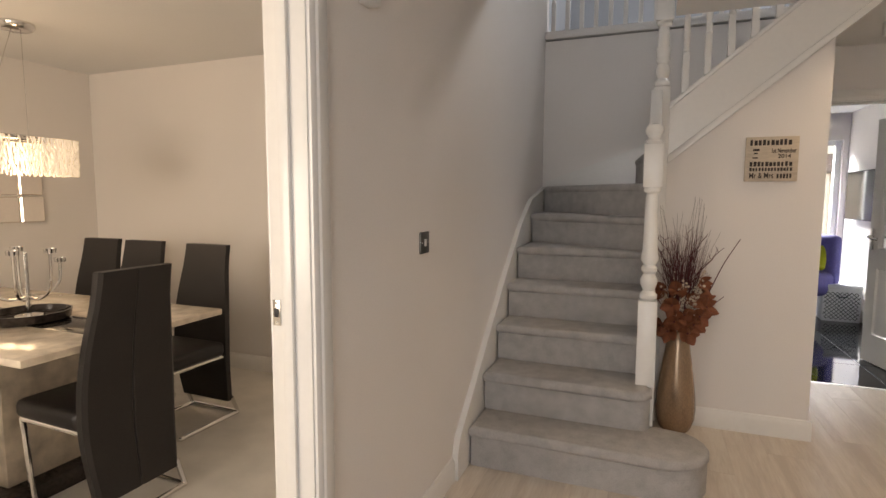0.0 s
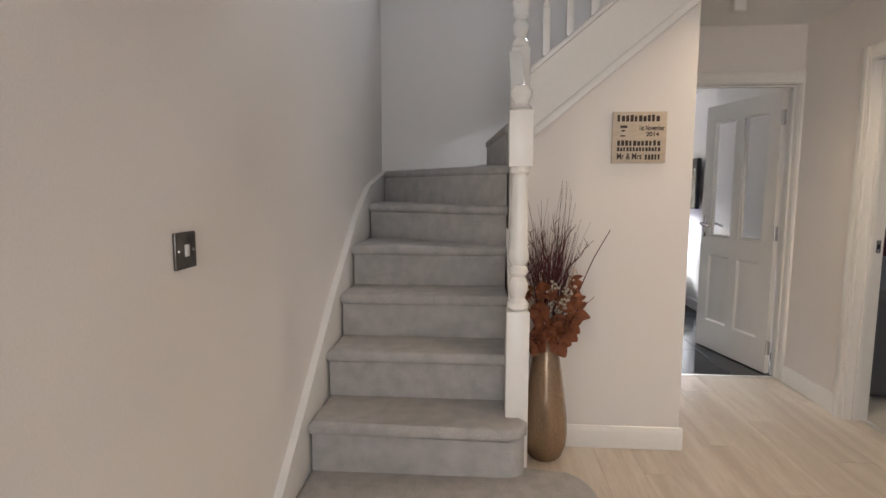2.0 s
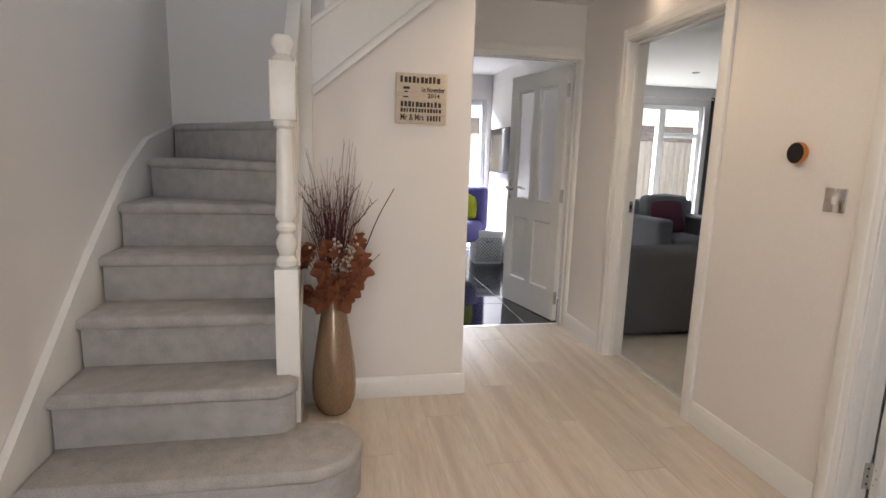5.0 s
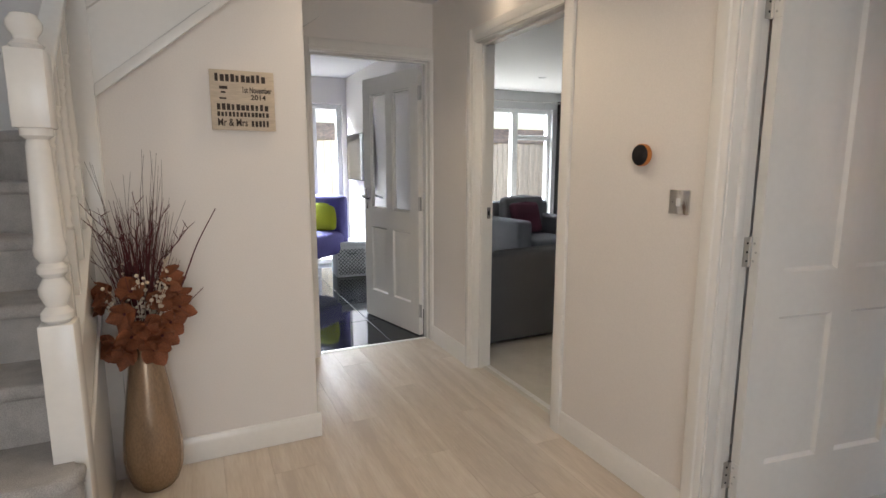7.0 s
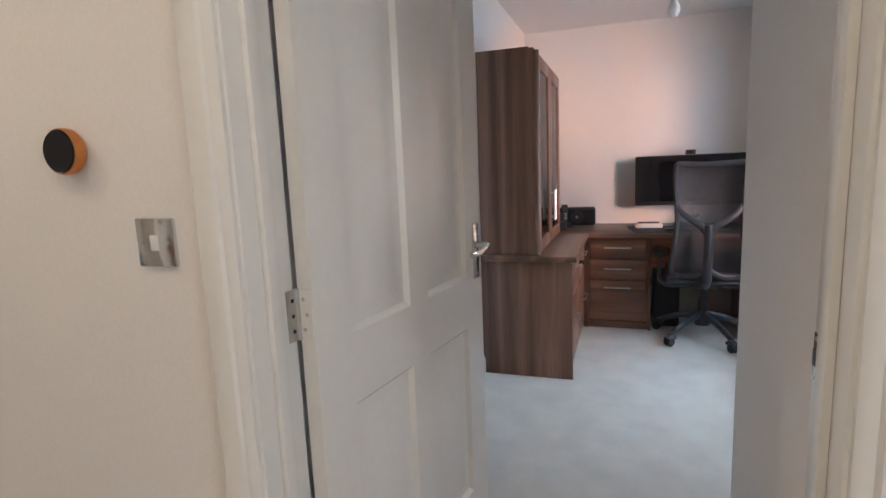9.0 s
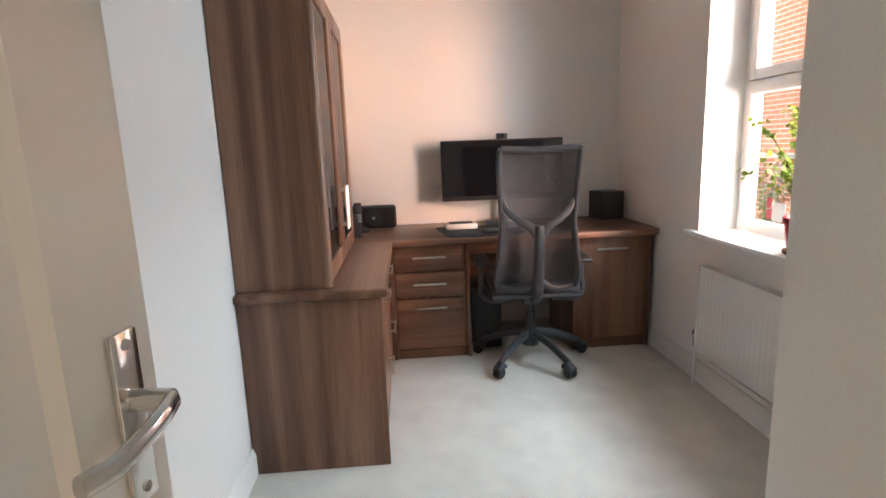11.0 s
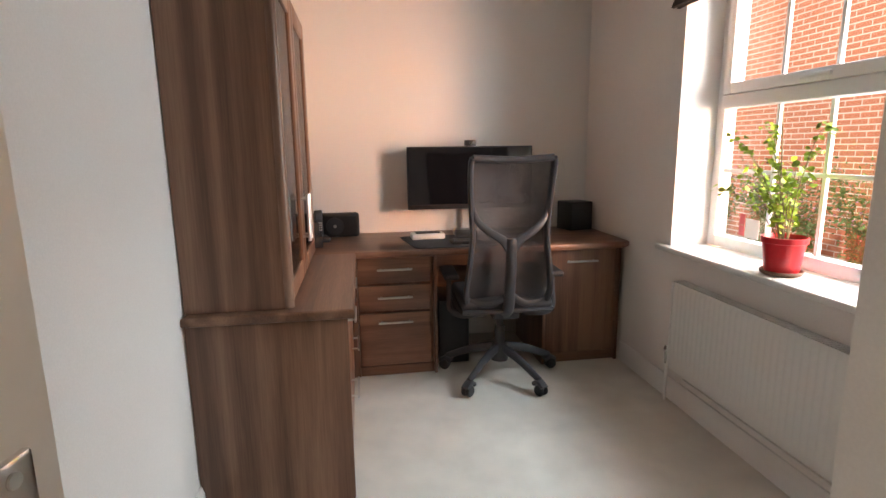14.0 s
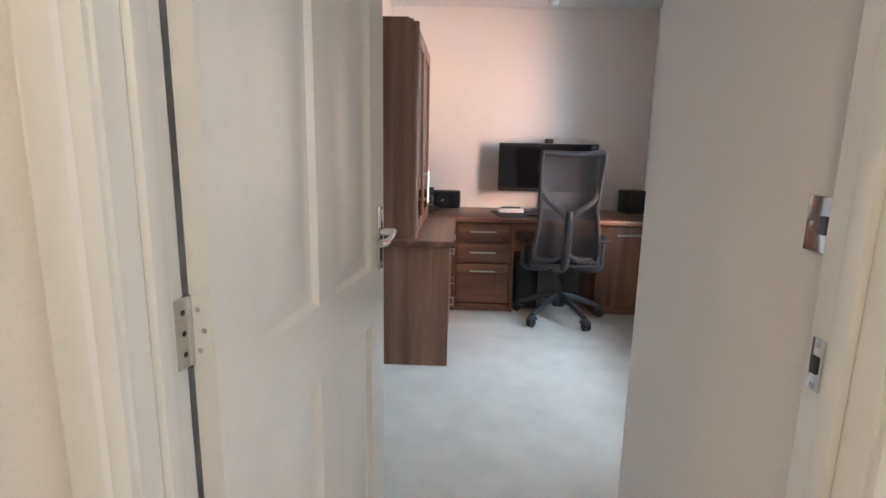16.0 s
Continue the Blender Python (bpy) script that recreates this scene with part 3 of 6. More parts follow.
        h = z3 - z2
        lathe(b2, [(0.030, z2 - 0.002), (0.042, z2 + 0.12 * h), (0.028, z2 + 0.25 * h), (0.028, z2 + 0.35 * h), (0.041, z2 + 0.55 * h), (0.042, z2 + 0.72 * h), (0.030, z2 + 0.92 * h), (0.006, z3)])
        part("cap", b2, GLOSS, n)
        return n
    newel(-0.258, 2.534, 0.835, 1.395, 1.605, 1.705)
    newel(-0.225, 3.115, 1.98, 2.35, 2.6, 2.8)

    def baluster(x, y, z0, z1):
        n = part("baluster", bmesh_of(lambda b: box(b, -0.017, 0.017, -0.017, 0.017, z0, z0 + 0.22, 0.002)), GLOSS, t)
        n.matrix_basis = pose(x, y, 0)
        b2 = bmesh.new()
        a0, a1 = z0 + 0.22, z1 - 0.16
        s = a1 - a0
        lathe(b2, [(0.013, a0), (0.018, a0 + 0.01), (0.012, a0 + 0.03), (0.018, a0 + 0.05), (0.012, a0 + 0.07), (0.018, a0 + 0.1), (0.018, a0 + 0.25 * s), (0.011, a1 - 0.05), (0.017, a1 - 0.035), (0.012, a1 - 0.02), (0.018, a1)], 12)
        part("turned_shaft", b2, GLOSS, n)
        part("head", bmesh_of(lambda b: box(b, -0.017, 0.017, -0.017, 0.017, a1, z1, 0.002)), GLOSS, n)
    sl = RISE / GO
    # lower flight: closed string, panel, handrail and balusters
    bm = bmesh.new()
    prism(bm, [(2.577, 0.002), (2.577, 0.66), (3.07, 0.66 + 0.493 * sl), (3.07, 0.002)], -0.272, -0.236, "x")
    part("outer_string", bm, GLOSS, t)
    bm = bmesh.new()
    prism(bm, [(2.577, 0.70), (2.577, 0.665), (3.07, 0.665 + 0.493 * sl), (3.07, 0.70 + 0.493 * sl)], -0.285, -0.222, "x", 0.004)
    part("string_capping", bm, GLOSS, t)
    bm = bmesh.new()
    prism(bm, [(2.577, 0.30), (2.577, 0.34), (3.07, 0.34 + 0.493 * sl), (3.07, 0.30 + 0.493 * sl)], -0.2355, -0.224, "x", 0.003)
    part("bead", bm, GLOSS, t)
    bm = bmesh.new()
    for zz, w0, w1 in ((1.47, -0.272, -0.235), (1.505, -0.284, -0.222)):
        prism(bm, [(2.577, zz), (2.577, zz + 0.036), (3.072, zz + 0.036 + 0.495 * sl), (3.072, zz + 0.495 * sl)], w0, w1, "x", 0.006)
    part("handrail", bm, GLOSS, t)
    for i in range(4):
        y = 2.655 + 0.115 * i
        baluster(-0.253, y, 0.70 + (y - 2.577) * sl, 1.475 + (y - 2.577) * sl)
    # upper flight
    def zb(x):
        return 1.545 + 0.815 * (x + 0.19)
    bm = bmesh.new()
    prism(bm, [(-0.18, zb(-0.18)), (-0.18, zb(-0.18) + 0.30), (0.475, H + 0.02), (0.82, H - 0.001), (0.79, zb(0.79))], 3.076, 3.0998, "y")
    part("outer_string", bm, GLOSS, t)
    bm = bmesh.new()
    prism(bm, [(-0.18, zb(-0.18) - 0.012), (-0.18, zb(-0.18) + 0.035), (0.76, zb(0.76) + 0.035), (0.80, zb(0.80) - 0.012)], 3.058, 3.0755, "y", 0.005)
    part("bead", bm, GLOSS, t)
    bm = bmesh.new()
    prism(bm, [(-0.18, zb(-0.18) + 0.302), (-0.18, zb(-0.18) + 0.33), (0.9, zb(0.9) + 0.33), (0.9, zb(0.9) + 0.302)], 3.062, 3.146, "y", 0.004)
    part("string_capping", bm, GLOSS, t)
    for i in range(9):
        x = -0.105 + 0.112 * i
        baluster(x, 3.115, zb(x) + 0.33, zb(x) + 1.14)
    bm = bmesh.new()
    prism(bm, [(-0.18, zb(-0.18) + 1.13), (-0.18, zb(-0.18) + 1.19), (0.9, zb(0.9) + 1.19), (0.9, zb(0.9) + 1.13)], 3.086, 3.144, "y", 0.006)
    part("handrail", bm, GLOSS, t)
    # landing balustrade above the back wall
    bx("landing_nosing", GLOSS, t, A, 1.3, K - 0.02, K + 0.06, 2.612, 2.672, 0.006)
    for i in range(20):
        x = A + 0.06 + 0.11 * i
        baluster(x, K + 0.02, 2.672, 3.52)
    bx("handrail", GLOSS, t, A, 1.3, K - 0.01, K + 0.05, 3.52, 3.57, 0.01)
    return t


def bmesh_of(fn):
    b = bmesh.new()
    fn(b)
    return b


staircase()
bm = bmesh.new()
prism(bm, [(-0.18, 0.0), (-0.18, 1.66), (0.6, 2.30), (0.6, 0.0)], 3.1002, 3.2, "y")
tagged(part("wall_under_stairs", bm, PAINT), "off-white wall below the sloping stair string", "wall", kind="structure")
bm = bmesh.new()
prism(bm, [(3.2, 0.0), (3.2, H - 0.001), (K - 0.001, H - 0.001), (K - 0.001, 0.0)], 0.5, 0.6, "x")
tagged(part("wall_under_stairs_side", bm, PAINT), "off-white side wall of the stair cupboard", "wall", kind="structure")


# ---- doors ----
def lever(parent, x, y, z, s, d):
    """A chrome lever on a long plate: s the side of the leaf that it stands out to, d the way that the lever points."""
    bm = bmesh.new()
    box(bm, x - 0.018, x + 0.018, min(y, y + s * 0.007), max(y, y + s * 0.007), z - 0.105, z + 0.068, 0.003)
    h = part("handle_plate", bm, CHROME, parent, "polished chrome lever handle on a plate")
    bm = bmesh.new()
    tube(bm, [(x, y + s * 0.006, z), (x, y + s * 0.045, z)], 0.011, 12)
    tube(bm, curve_pts([(x, y + s * 0.045, z), (x + d * 0.03, y + s * 0.052, z - 0.002), (x + d * 0.08, y + s * 0.05, z - 0.012), (x + d * 0.115, y + s * 0.042, z - 0.012)]), 0.0105, 12, 0.7)
    part("lever", bm, CHROME, h)
    for dz in (-0.09, 0.055):
        bm = bmesh.new()
        lathe(bm, [(0.0055, 0), (0.0055, 0.0015), (0.003, 0.002)], 12, pose(x, y + s * 0.007, z + dz, -90 * s))
        part("screw", bm, STEEL, h)


def panel_door(name, label, m, w, glazed, hinge_side):
    """A moulded four-panel leaf from the hinge at x 0 to x w, thickness 35 mm towards -y; its upper panels may be glazed."""
    t = thing(name, label, "door", m)
    D, top = 0.036, 1.98
    cols = [(0.11, w / 2 - 0.045), (w / 2 + 0.045, w - 0.11)]
    rows = [(0.24, 0.785), (0.94, 1.85)]
    bm = bmesh.new()
    # stiles and rails
    box(bm, 0.0, 0.11, -D, 0, 0.008, top)
    box(bm, w - 0.11, w, -D, 0, 0.008, top)
    box(bm, 0.11, w - 0.11, -D, 0, 0.008, 0.24)
    box(bm, 0.11, w - 0.11, -D, 0, 0.785, 0.94)
    box(bm, 0.11, w - 0.11, -D, 0, 1.85, top)
    for z0, z1 in rows:
        box(bm, w / 2 - 0.045, w / 2 + 0.045, -D, 0, z0, z1)
    leaf = part("leaf", bm, GLOSS, t)
    for z0, z1 in rows:
        for x0, x1 in cols:
            if glazed and z0 > 0.8:
                bm = bmesh.new()
                for q in ((x0, x0 + 0.014, z0, z1), (x1 - 0.014, x1, z0, z1), (x0 + 0.014, x1 - 0.014, z0, z0 + 0.014), (x0 + 0.014, x1 - 0.014, z1 - 0.014, z1)):
                    box(bm, q[0], q[1], -D + 0.006, -0.006, q[2], q[3], 0.003)
                part("glazing_bead", bm, GLOSS, leaf)
                g = bx("glass_pane", GLASS, t, x0 + 0.012, x1 - 0.012, -D / 2 - 0.002, -D / 2 + 0.002, z0 + 0.012, z1 - 0.012, 0)
                g.visible_shadow = False
                continue
            bm = bmesh.new()
            box(bm, x0, x1, -D + 0.013, -0.013, z0, z1)
            for y0, y1, s in ((-0.0125, -0.003, 1), (-D + 0.0125, -D + 0.003, -1)):
                # moulded slope round a raised field
                out = [(x0, z0), (x1, z0), (x1, z1), (x0, z1)]
                i1, i2 = 0.024, 0.062
                loops = []
                for inset, yy in ((0.0, y1 + s * 0.003 * 0.98), (i1 * 0.5, y0 + s * 0.001), (i1, y0), (i2, y1)):
                    loops.append([bm.verts.new((x0 + inset if px == x0 else x1 - inset, yy, z0 + inset if pz == z0 else z1 - inset)) for px, pz in out])
                for la, lb in zip(loops, loops[1:]):
                    for k in range(4):
                        bm.faces.new((la[k], la[(k + 1) % 4], lb[(k + 1) % 4], lb[k]))
                bm.faces.new(loops[-1])
            part("door_panel", bm, GLOSS, t)
    for z in (0.20, 1.01, 1.80):
        bm = bmesh.new()
        hs = hinge_side
        tube(bm, [(-0.006, hs, z - 0.05), (-0.006, hs, z + 0.05)], 0.0065, 10)
        box(bm, -0.034, -0.006, hs - 0.003, hs - 0.0005, z - 0.05, z + 0.05)
        h = part("hinge", bm, STEEL, t, "brushed steel butt hinge")
        bm = bmesh.new()
        box(bm, -0.0022, -0.0003, -D + 0.002, hs, z - 0.05, z + 0.05)
        leaf_plate = part("painted_leaf", bm, GLOSS, h, "white painted hinge leaf")
        for dz in (-0.03, 0, 0.03):
            bm = bmesh.new()
            lathe(bm, [(0.004, 0), (0.004, 0.001), (0.002, 0.0015)], 10, pose(-0.0022, -D / 2 + 0.004 * (1 if dz else -1), z + dz, 0, -90))
            part("screw", bm, STEEL, h)
            bm = bmesh.new()
            lathe(bm, [(0.004, 0), (0.004, 0.001), (0.002, 0.0015)], 10, pose(-0.02, hs - 0.0035, z + dz, 90))
            part("screw", bm, BLACK, h)
    lever(t, w - 0.045, 0.0, 1.035, 1, -1)
    lever(t, w - 0.045, -D, 1.035, -1, -1)
    return t


panel_door("study_door", "white moulded panel door standing open into the study", pose(1.812, 1.826, 0, 0, 0, -8.8), 0.79, False, 0.0)
panel_door("kitchen_door", "white door with two glass panes, standing open to the kitchen", pose(1.655, 4.288, 0, 0, 0, 103) @ pose(0, 0.036, 0), 0.79, True, 0.0)


def strike(m):
    t = thing("strike_plate", "chrome latch plate let into the door frame", "latch plate", m, "latch plates")
    bm = bmesh.new()
    box(bm, -0.012, 0.012, -0.0015, 0.0015, -0.035, 0.035, 0.001)
    part("plate", bm, CHROME, t)
    bm = bmesh.new()
    box(bm, -0.007, 0.007, -0.004, -0.0016, -0.012, 0.012, 0.001)
    part("keep", bm, BLACK, t)
    for z in (-0.027, 0.027):
        bm = bmesh.new()
        lathe(bm, [(0.0035, 0), (0.0035, 0.0015)], 10, pose(0, -0.0015, z, 90))
        part("screw", bm, STEEL, t)


strike(pose(A - 0.105, 0.8825, 1.03))
strike(pose(B + 0.10, 0.9825, 1.0, 0, 0, 180))
strike(pose(B + 0.10, 3.5275, 1.0))
strike(pose(0.8425, K + 0.10, 0.99, 0, 0, 90))

# threshold strips
for nm, q in (("threshold_strip", (0.84, 1.66, K + 0.052, K + 0.078, -0.005, 0.006)), ("threshold_strip", (B + 0.10, B + 0.128, 2.70, 3.53, -0.005, 0.006)),
              ("threshold_strip", (B + 0.055, B + 0.083, 0.98, 1.83, -0.005, 0.006)), ("threshold_strip", (A - 0.075, A - 0.045, 0.09, 0.885, -0.005, 0.006))):
    tagged(bx(nm, ALU, None, *q, 0.002), "bright metal threshold strip across the doorway floor", "threshold", "threshold strips", "structure")


# ---- small things on the hall walls ----
def wall_switch(m, mat, label, rocker):
    t = thing("light_switch", label, "light switch", m)
    bx("plate", mat, t, 0.0005, 0.008, -0.043, 0.043, -0.043, 0.043, 0.0025)
    bx("rocker", rocker, t, 0.0075, 0.0125, -0.008, 0.008, -0.014, 0.014, 0.0015, "small white rocker")
    for y in (-0.03, 0.03):
        bm = bmesh.new()
        lathe(bm, [(0.004, 0), (0.0035, 0.0015), (0.001, 0.002)], 12, pose(0.0078, y, 0, 0, 90))
        part("screw", bm, CHROME, t)


PLASTIC = material("white_plastic", (0.75, 0.73, 0.70), 0.4, var=0.02, bump=0)
DARKSTEEL = material("dark_nickel", (0.16, 0.15, 0.14), 0.3, 1.0, var=0.1, bump=0.01)
COPPER = material("copper", (0.62, 0.26, 0.09), 0.32, 1.0, var=0.08, bump=0)
wall_switch(pose(A, 1.645, 1.165), DARKSTEEL, "dark nickel light switch plate on the stair wall", PLASTIC)
wall_switch(pose(B, 2.012, 1.168, 0, 0, 180), CHROME, "polished chrome light switch plate with a white rocker", PLASTIC)
wall_switch(pose(1.91, 0.905, 1.165, 0, 0, 90), CHROME, "polished metal light switch plate just inside the study", DARKSTEEL)

t = thing("thermostat", "round copper thermostat with a black glass face", "thermostat", pose(B, 2.186, 1.334, 0, -90))
bm = bmesh.new()
lathe(bm, [(0.030, 0.0005), (0.036, 0.004), (0.041, 0.010), (0.0415, 0.024), (0.040, 0.028), (0.038, 0.029)], 40)
part("body", bm, COPPER, t)
bm = bmesh.new()
lathe(bm, [(0.0385, 0.027), (0.0385, 0.0295), (0.036, 0.0315), (0.0, 0.0325)], 40)
part("glass_face", bm, SCREEN, t, "black glass face")
t = thing("door_chime", "small white plastic chime box high on the wall", "door chime", pose(A, 1.185, 1.965))
bx("body", PLASTIC, t, 0.0005, 0.045, -0.035, 0.035, -0.05, 0.09, 0.008)
bx("grille", BLACK, t, 0.044, 0.0465, -0.02, 0.02, 0.03, 0.06, 0.001)
t = thing("motion_sensor", "white plastic sensor with a rounded lower end", "sensor", pose(1.0, 3.62, H))
bm = bmesh.new()
box(bm, -0.035, 0.035, -0.03, 0.03, -0.085, -0.0005, 0.01, 3)
part("body", bm, PLASTIC, t)

# recessed ceiling lamps
# the lamp at 0.80, 1.55 is an addition to brighten the hall
for x, y in ((1.06, 2.86), (0.80, 1.55)):
    t = thing("downlight", "round white recessed ceiling lamp, lit, out of view", "downlight", pose(x, y, H), "hall downlights")
    bm = bmesh.new()
    lathe(bm, [(0.034, -0.0005), (0.045, -0.0005), (0.047, -0.004), (0.044, -0.008), (0.036, -0.008), (0.034, -0.002)], 28)
    part("bezel", bm, GLOSS, t)
    bm = bmesh.new()
    lathe(bm, [(0.034, -0.001), (0.033, -0.005), (0.02, -0.007), (0.0, -0.007)], 28)
    part("lamp_lens", bm, LAMPGLOW, t, "glowing warm white lens")
t = thing("ceiling_spotlight", "lit round spotlight hanging close below the hall ceiling", "spotlight", pose(1.59, 3.21, H))
bm = bmesh.new()
lathe(bm, [(0.0, -0.0005), (0.04, -0.0005), (0.04, -0.012), (0.01, -0.018), (0.0, -0.018)], 24)
part("ceiling_rose", bm, GLOSS, t)
bm = bmesh.new()
lathe(bm, [(0.006, -0.016), (0.006, -0.06), (0.03, -0.072), (0.042, -0.1), (0.044, -0.125), (0.04, -0.126), (0.038, -0.11), (0.0, -0.1)], 24)
part("lamp_head", bm, GLOSS, t)
bm = bmesh.new()
lathe(bm, [(0.0375, -0.115), (0.036, -0.126), (0.022, -0.134), (0.0, -0.137)], 24)
part("lamp_lens", bm, LAMPGLOW, t, "glowing warm white lens")


# ---- plaque ----
t = thing("wall_plaque", "cream wooden wall plaque with dark routed lettering", "plaque", pose(0.341, 3.0985, 1.557))
bx("board", PLAQUEWOOD, t, -0.125, 0.125, -0.018, 0, -0.12, 0.12, 0.002)


def bars(name, cx, cz, w, h, n, seed):
    rnd = random.Random(seed)
    x = cx - w / 2
    bm = bmesh.new()
    for k in range(n):
        bw = w / n * rnd.uniform(0.55, 0.8)
        box(bm, x, x + bw, -0.0192, -0.0178, cz - h / 2, cz + h / 2 * rnd.uniform(0.6, 1.0), 0)
        x += w / n
    part(name, bm, INK, t)


bars("name_bars", -0.005, 0.09, 0.20, 0.032, 10, 1)
text("date_line", "1st November", 0.034, pose(0.055, -0.0185, 0.043, 90), INK, t, width=0.115)
text("year", "2014", 0.028, pose(0.06, -0.0185, 0.014, 90), INK, t, width=0.06)
bars("ornament", -0.07, 0.05, 0.04, 0.012, 1, 2)
bars("ornament", -0.07, 0.032, 0.03, 0.008, 1, 3)
bars("ornament", -0.07, 0.008, 0.042, 0.008, 1, 4)
bars("address_bars", 0.0, -0.026, 0.205, 0.026, 11, 5)
bars("address_bars", 0.0, -0.055, 0.205, 0.020, 14, 6)
text("title_line", "Mr & Mrs", 0.042, pose(-0.045, -0.0185, -0.09, 90), INK, t, width=0.115)
bars("name_bars", 0.066, -0.09, 0.075, 0.028, 5, 7)


# ---- vase with dried flowers ----
def flower_vase():
    t = thing("floor_vase", "tall bronze floor vase with dried twigs and orange flowers", "vase", pose(-0.085, 2.985, 0.0))
    bm = bmesh.new()
    prof = [(0.0, 0.012), (0.055, 0.004), (0.07, 0.002), (0.085, 0.02), (0.104, 0.075), (0.109, 0.14), (0.104, 0.22), (0.090, 0.33), (0.074, 0.44), (0.060, 0.53), (0.053, 0.575), (0.056, 0.592), (0.052, 0.594), (0.048, 0.575), (0.055, 0.5), (0.08, 0.3), (0.0, 0.2)]
    lathe(bm, prof, 40)
    part("vase_body", bm, BRONZE, t, "bronze glazed body with fine vertical streaks")
    rnd = random.Random(5)

    def twig(r, h, spread, mat, name, kinks=4, ang=None, r1=0.0006):
        bm = bmesh.new()
        a = rnd.uniform(0, 6.28) if ang is None else ang
        x = y = 0.0
        pts = [(rnd.uniform(-0.02, 0.02), rnd.uniform(-0.02, 0.02), 0.45)]
        for k in range(1, kinks + 1):
            f = k / kinks
            pts.append((pts[0][0] + math.cos(a) * spread * f ** 1.3 + rnd.uniform(-0.012, 0.012), pts[0][1] + 0.75 * math.sin(a) * spread * f ** 1.3 + rnd.uniform(-0.008, 0.008), 0.45 + (h - 0.45) * f))
        pts = [(px, min(py, 0.098), pz) for px, py, pz in pts]
        tube(bm, curve_pts(pts, 4), r, 5, 1.0, r1)
        part(name, bm, mat, t)
        return pts
    for k in range(125):
        twig(rnd.uniform(0.0022, 0.0036), rnd.uniform(0.90, 1.18), rnd.uniform(0.02, 0.15), REDTWIG if k % 7 else GREYTWIG, "twig")
    for k in range(22):
        twig(0.002, rnd.uniform(1.1, 1.38), rnd.uniform(0.05, 0.2), GREYTWIG, "twig", 5)
    twig(0.0045, 1.12, 0.27, REDTWIG, "twig", 5, 0.05, 0.002)
    twig(0.003, 0.80, 0.20, REDTWIG, "twig", 5, 0.0, 0.0015)
    for k in range(26):
        # crooked branching tips
        a, z0 = rnd.uniform(0, 6.28), rnd.uniform(0.78, 1.02)
        r0 = rnd.uniform(0.03, 0.10)
        p = [Vector((r0 * math.cos(a), min(0.7 * r0 * math.sin(a), 0.08), z0))]
        for j in range(4):
            p.append(p[-1] + Vector((0.022 * math.cos(a) + rnd.uniform(-0.016, 0.016), -0.004 + rnd.uniform(-0.01, 0.01), rnd.uniform(0.02, 0.05))))
        bm = bmesh.new()
        tube(bm, [(0, 0, 0.5), (p[0].x * 0.6, p[0].y * 0.6, 0.5 + (z0 - 0.5) * 0.6)] + [tuple(q) for q in p], 0.0026, 5, 1.0, 0.001)
        for j in (1, 2, 3):
            q = p[j] + Vector((rnd.uniform(-0.03, 0.03), -0.006, rnd.uniform(0.015, 0.04)))
            tube(bm, [tuple(p[j]), tuple(q)], 0.0016, 4, 1.0, 0.0008)
        part("twig", bm, REDTWIG, t)
    # flowers of broad rounded petals
    spots = [(-0.10, -0.07, 0.83), (-0.045, -0.10, 0.75), (0.10, -0.07, 0.87), (0.135, -0.03, 0.74), (0.07, -0.09, 0.65), (-0.06, -0.09, 0.60), (-0.125, -0.02, 0.78), (0.02, -0.09, 0.70), (0.12, 0.02, 0.80), (-0.10, -0.05, 0.62), (0.06, -0.05, 0.78), (-0.02, -0.08, 0.83), (0.04, -0.10, 0.60), (-0.03, -0.10, 0.66), (0.10, -0.06, 0.69)]
    for fx, fy, fz in spots:
        bm = bmesh.new()
        for p in range(5):
            L, W = rnd.uniform(0.052, 0.066), rnd.uniform(0.028, 0.037)
            grid = []
            for i in range(6):
                u = i / 5
                hw = W * math.sin(math.pi * (0.12 + 0.80 * u)) * (0.75 + 0.4 * u)
                grid.append([bm.verts.new((hw * v, L * u, 0.016 * u * u * 2.0 - 0.012 * v * v + rnd.uniform(-0.002, 0.002))) for v in (-1, -0.5, 0, 0.5, 1)])
            fs = []
            for ra, rb in zip(grid, grid[1:]):
                for k in range(4):
                    fs.append(bm.faces.new((ra[k], ra[k + 1], rb[k + 1], rb[k])))
            bmesh.ops.transform(bm, matrix=pose(0, 0, 0, rnd.uniform(-10, 35), 0, 72 * p + rnd.uniform(-12, 12)), verts=[v for row in grid for v in row])
        bmesh.ops.solidify(bm, geom=bm.faces[:], thickness=0.0012)
        fl = part("flower", bm, PETAL, t, "rust orange fabric flower")
        d = Vector((fx, min(fy, 0) - 0.06, 0.25 * (fz - 0.7)))
        fl.matrix_basis = Matrix.Translation((fx, fy, fz)) @ d.to_track_quat("Z", "Y").to_matrix().to_4x4() @ pose(0, 0, 0, rnd.uniform(-15, 15), rnd.uniform(-15, 15), rnd.uniform(0, 72))
        bm = bmesh.new()
        bmesh.ops.create_icosphere(bm, subdivisions=1, radius=0.007)
        part("flower_centre", bm, REDTWIG, fl)
        bm = bmesh.new()
        tube(bm, curve_pts([(0, 0, 0.5), (fx * 0.5, fy * 0.4, 0.5 + (fz - 0.5) * 0.6), (fx, fy + 0.006, fz)], 4), 0.002, 5)
        part("stalk", bm, REDTWIG, t)
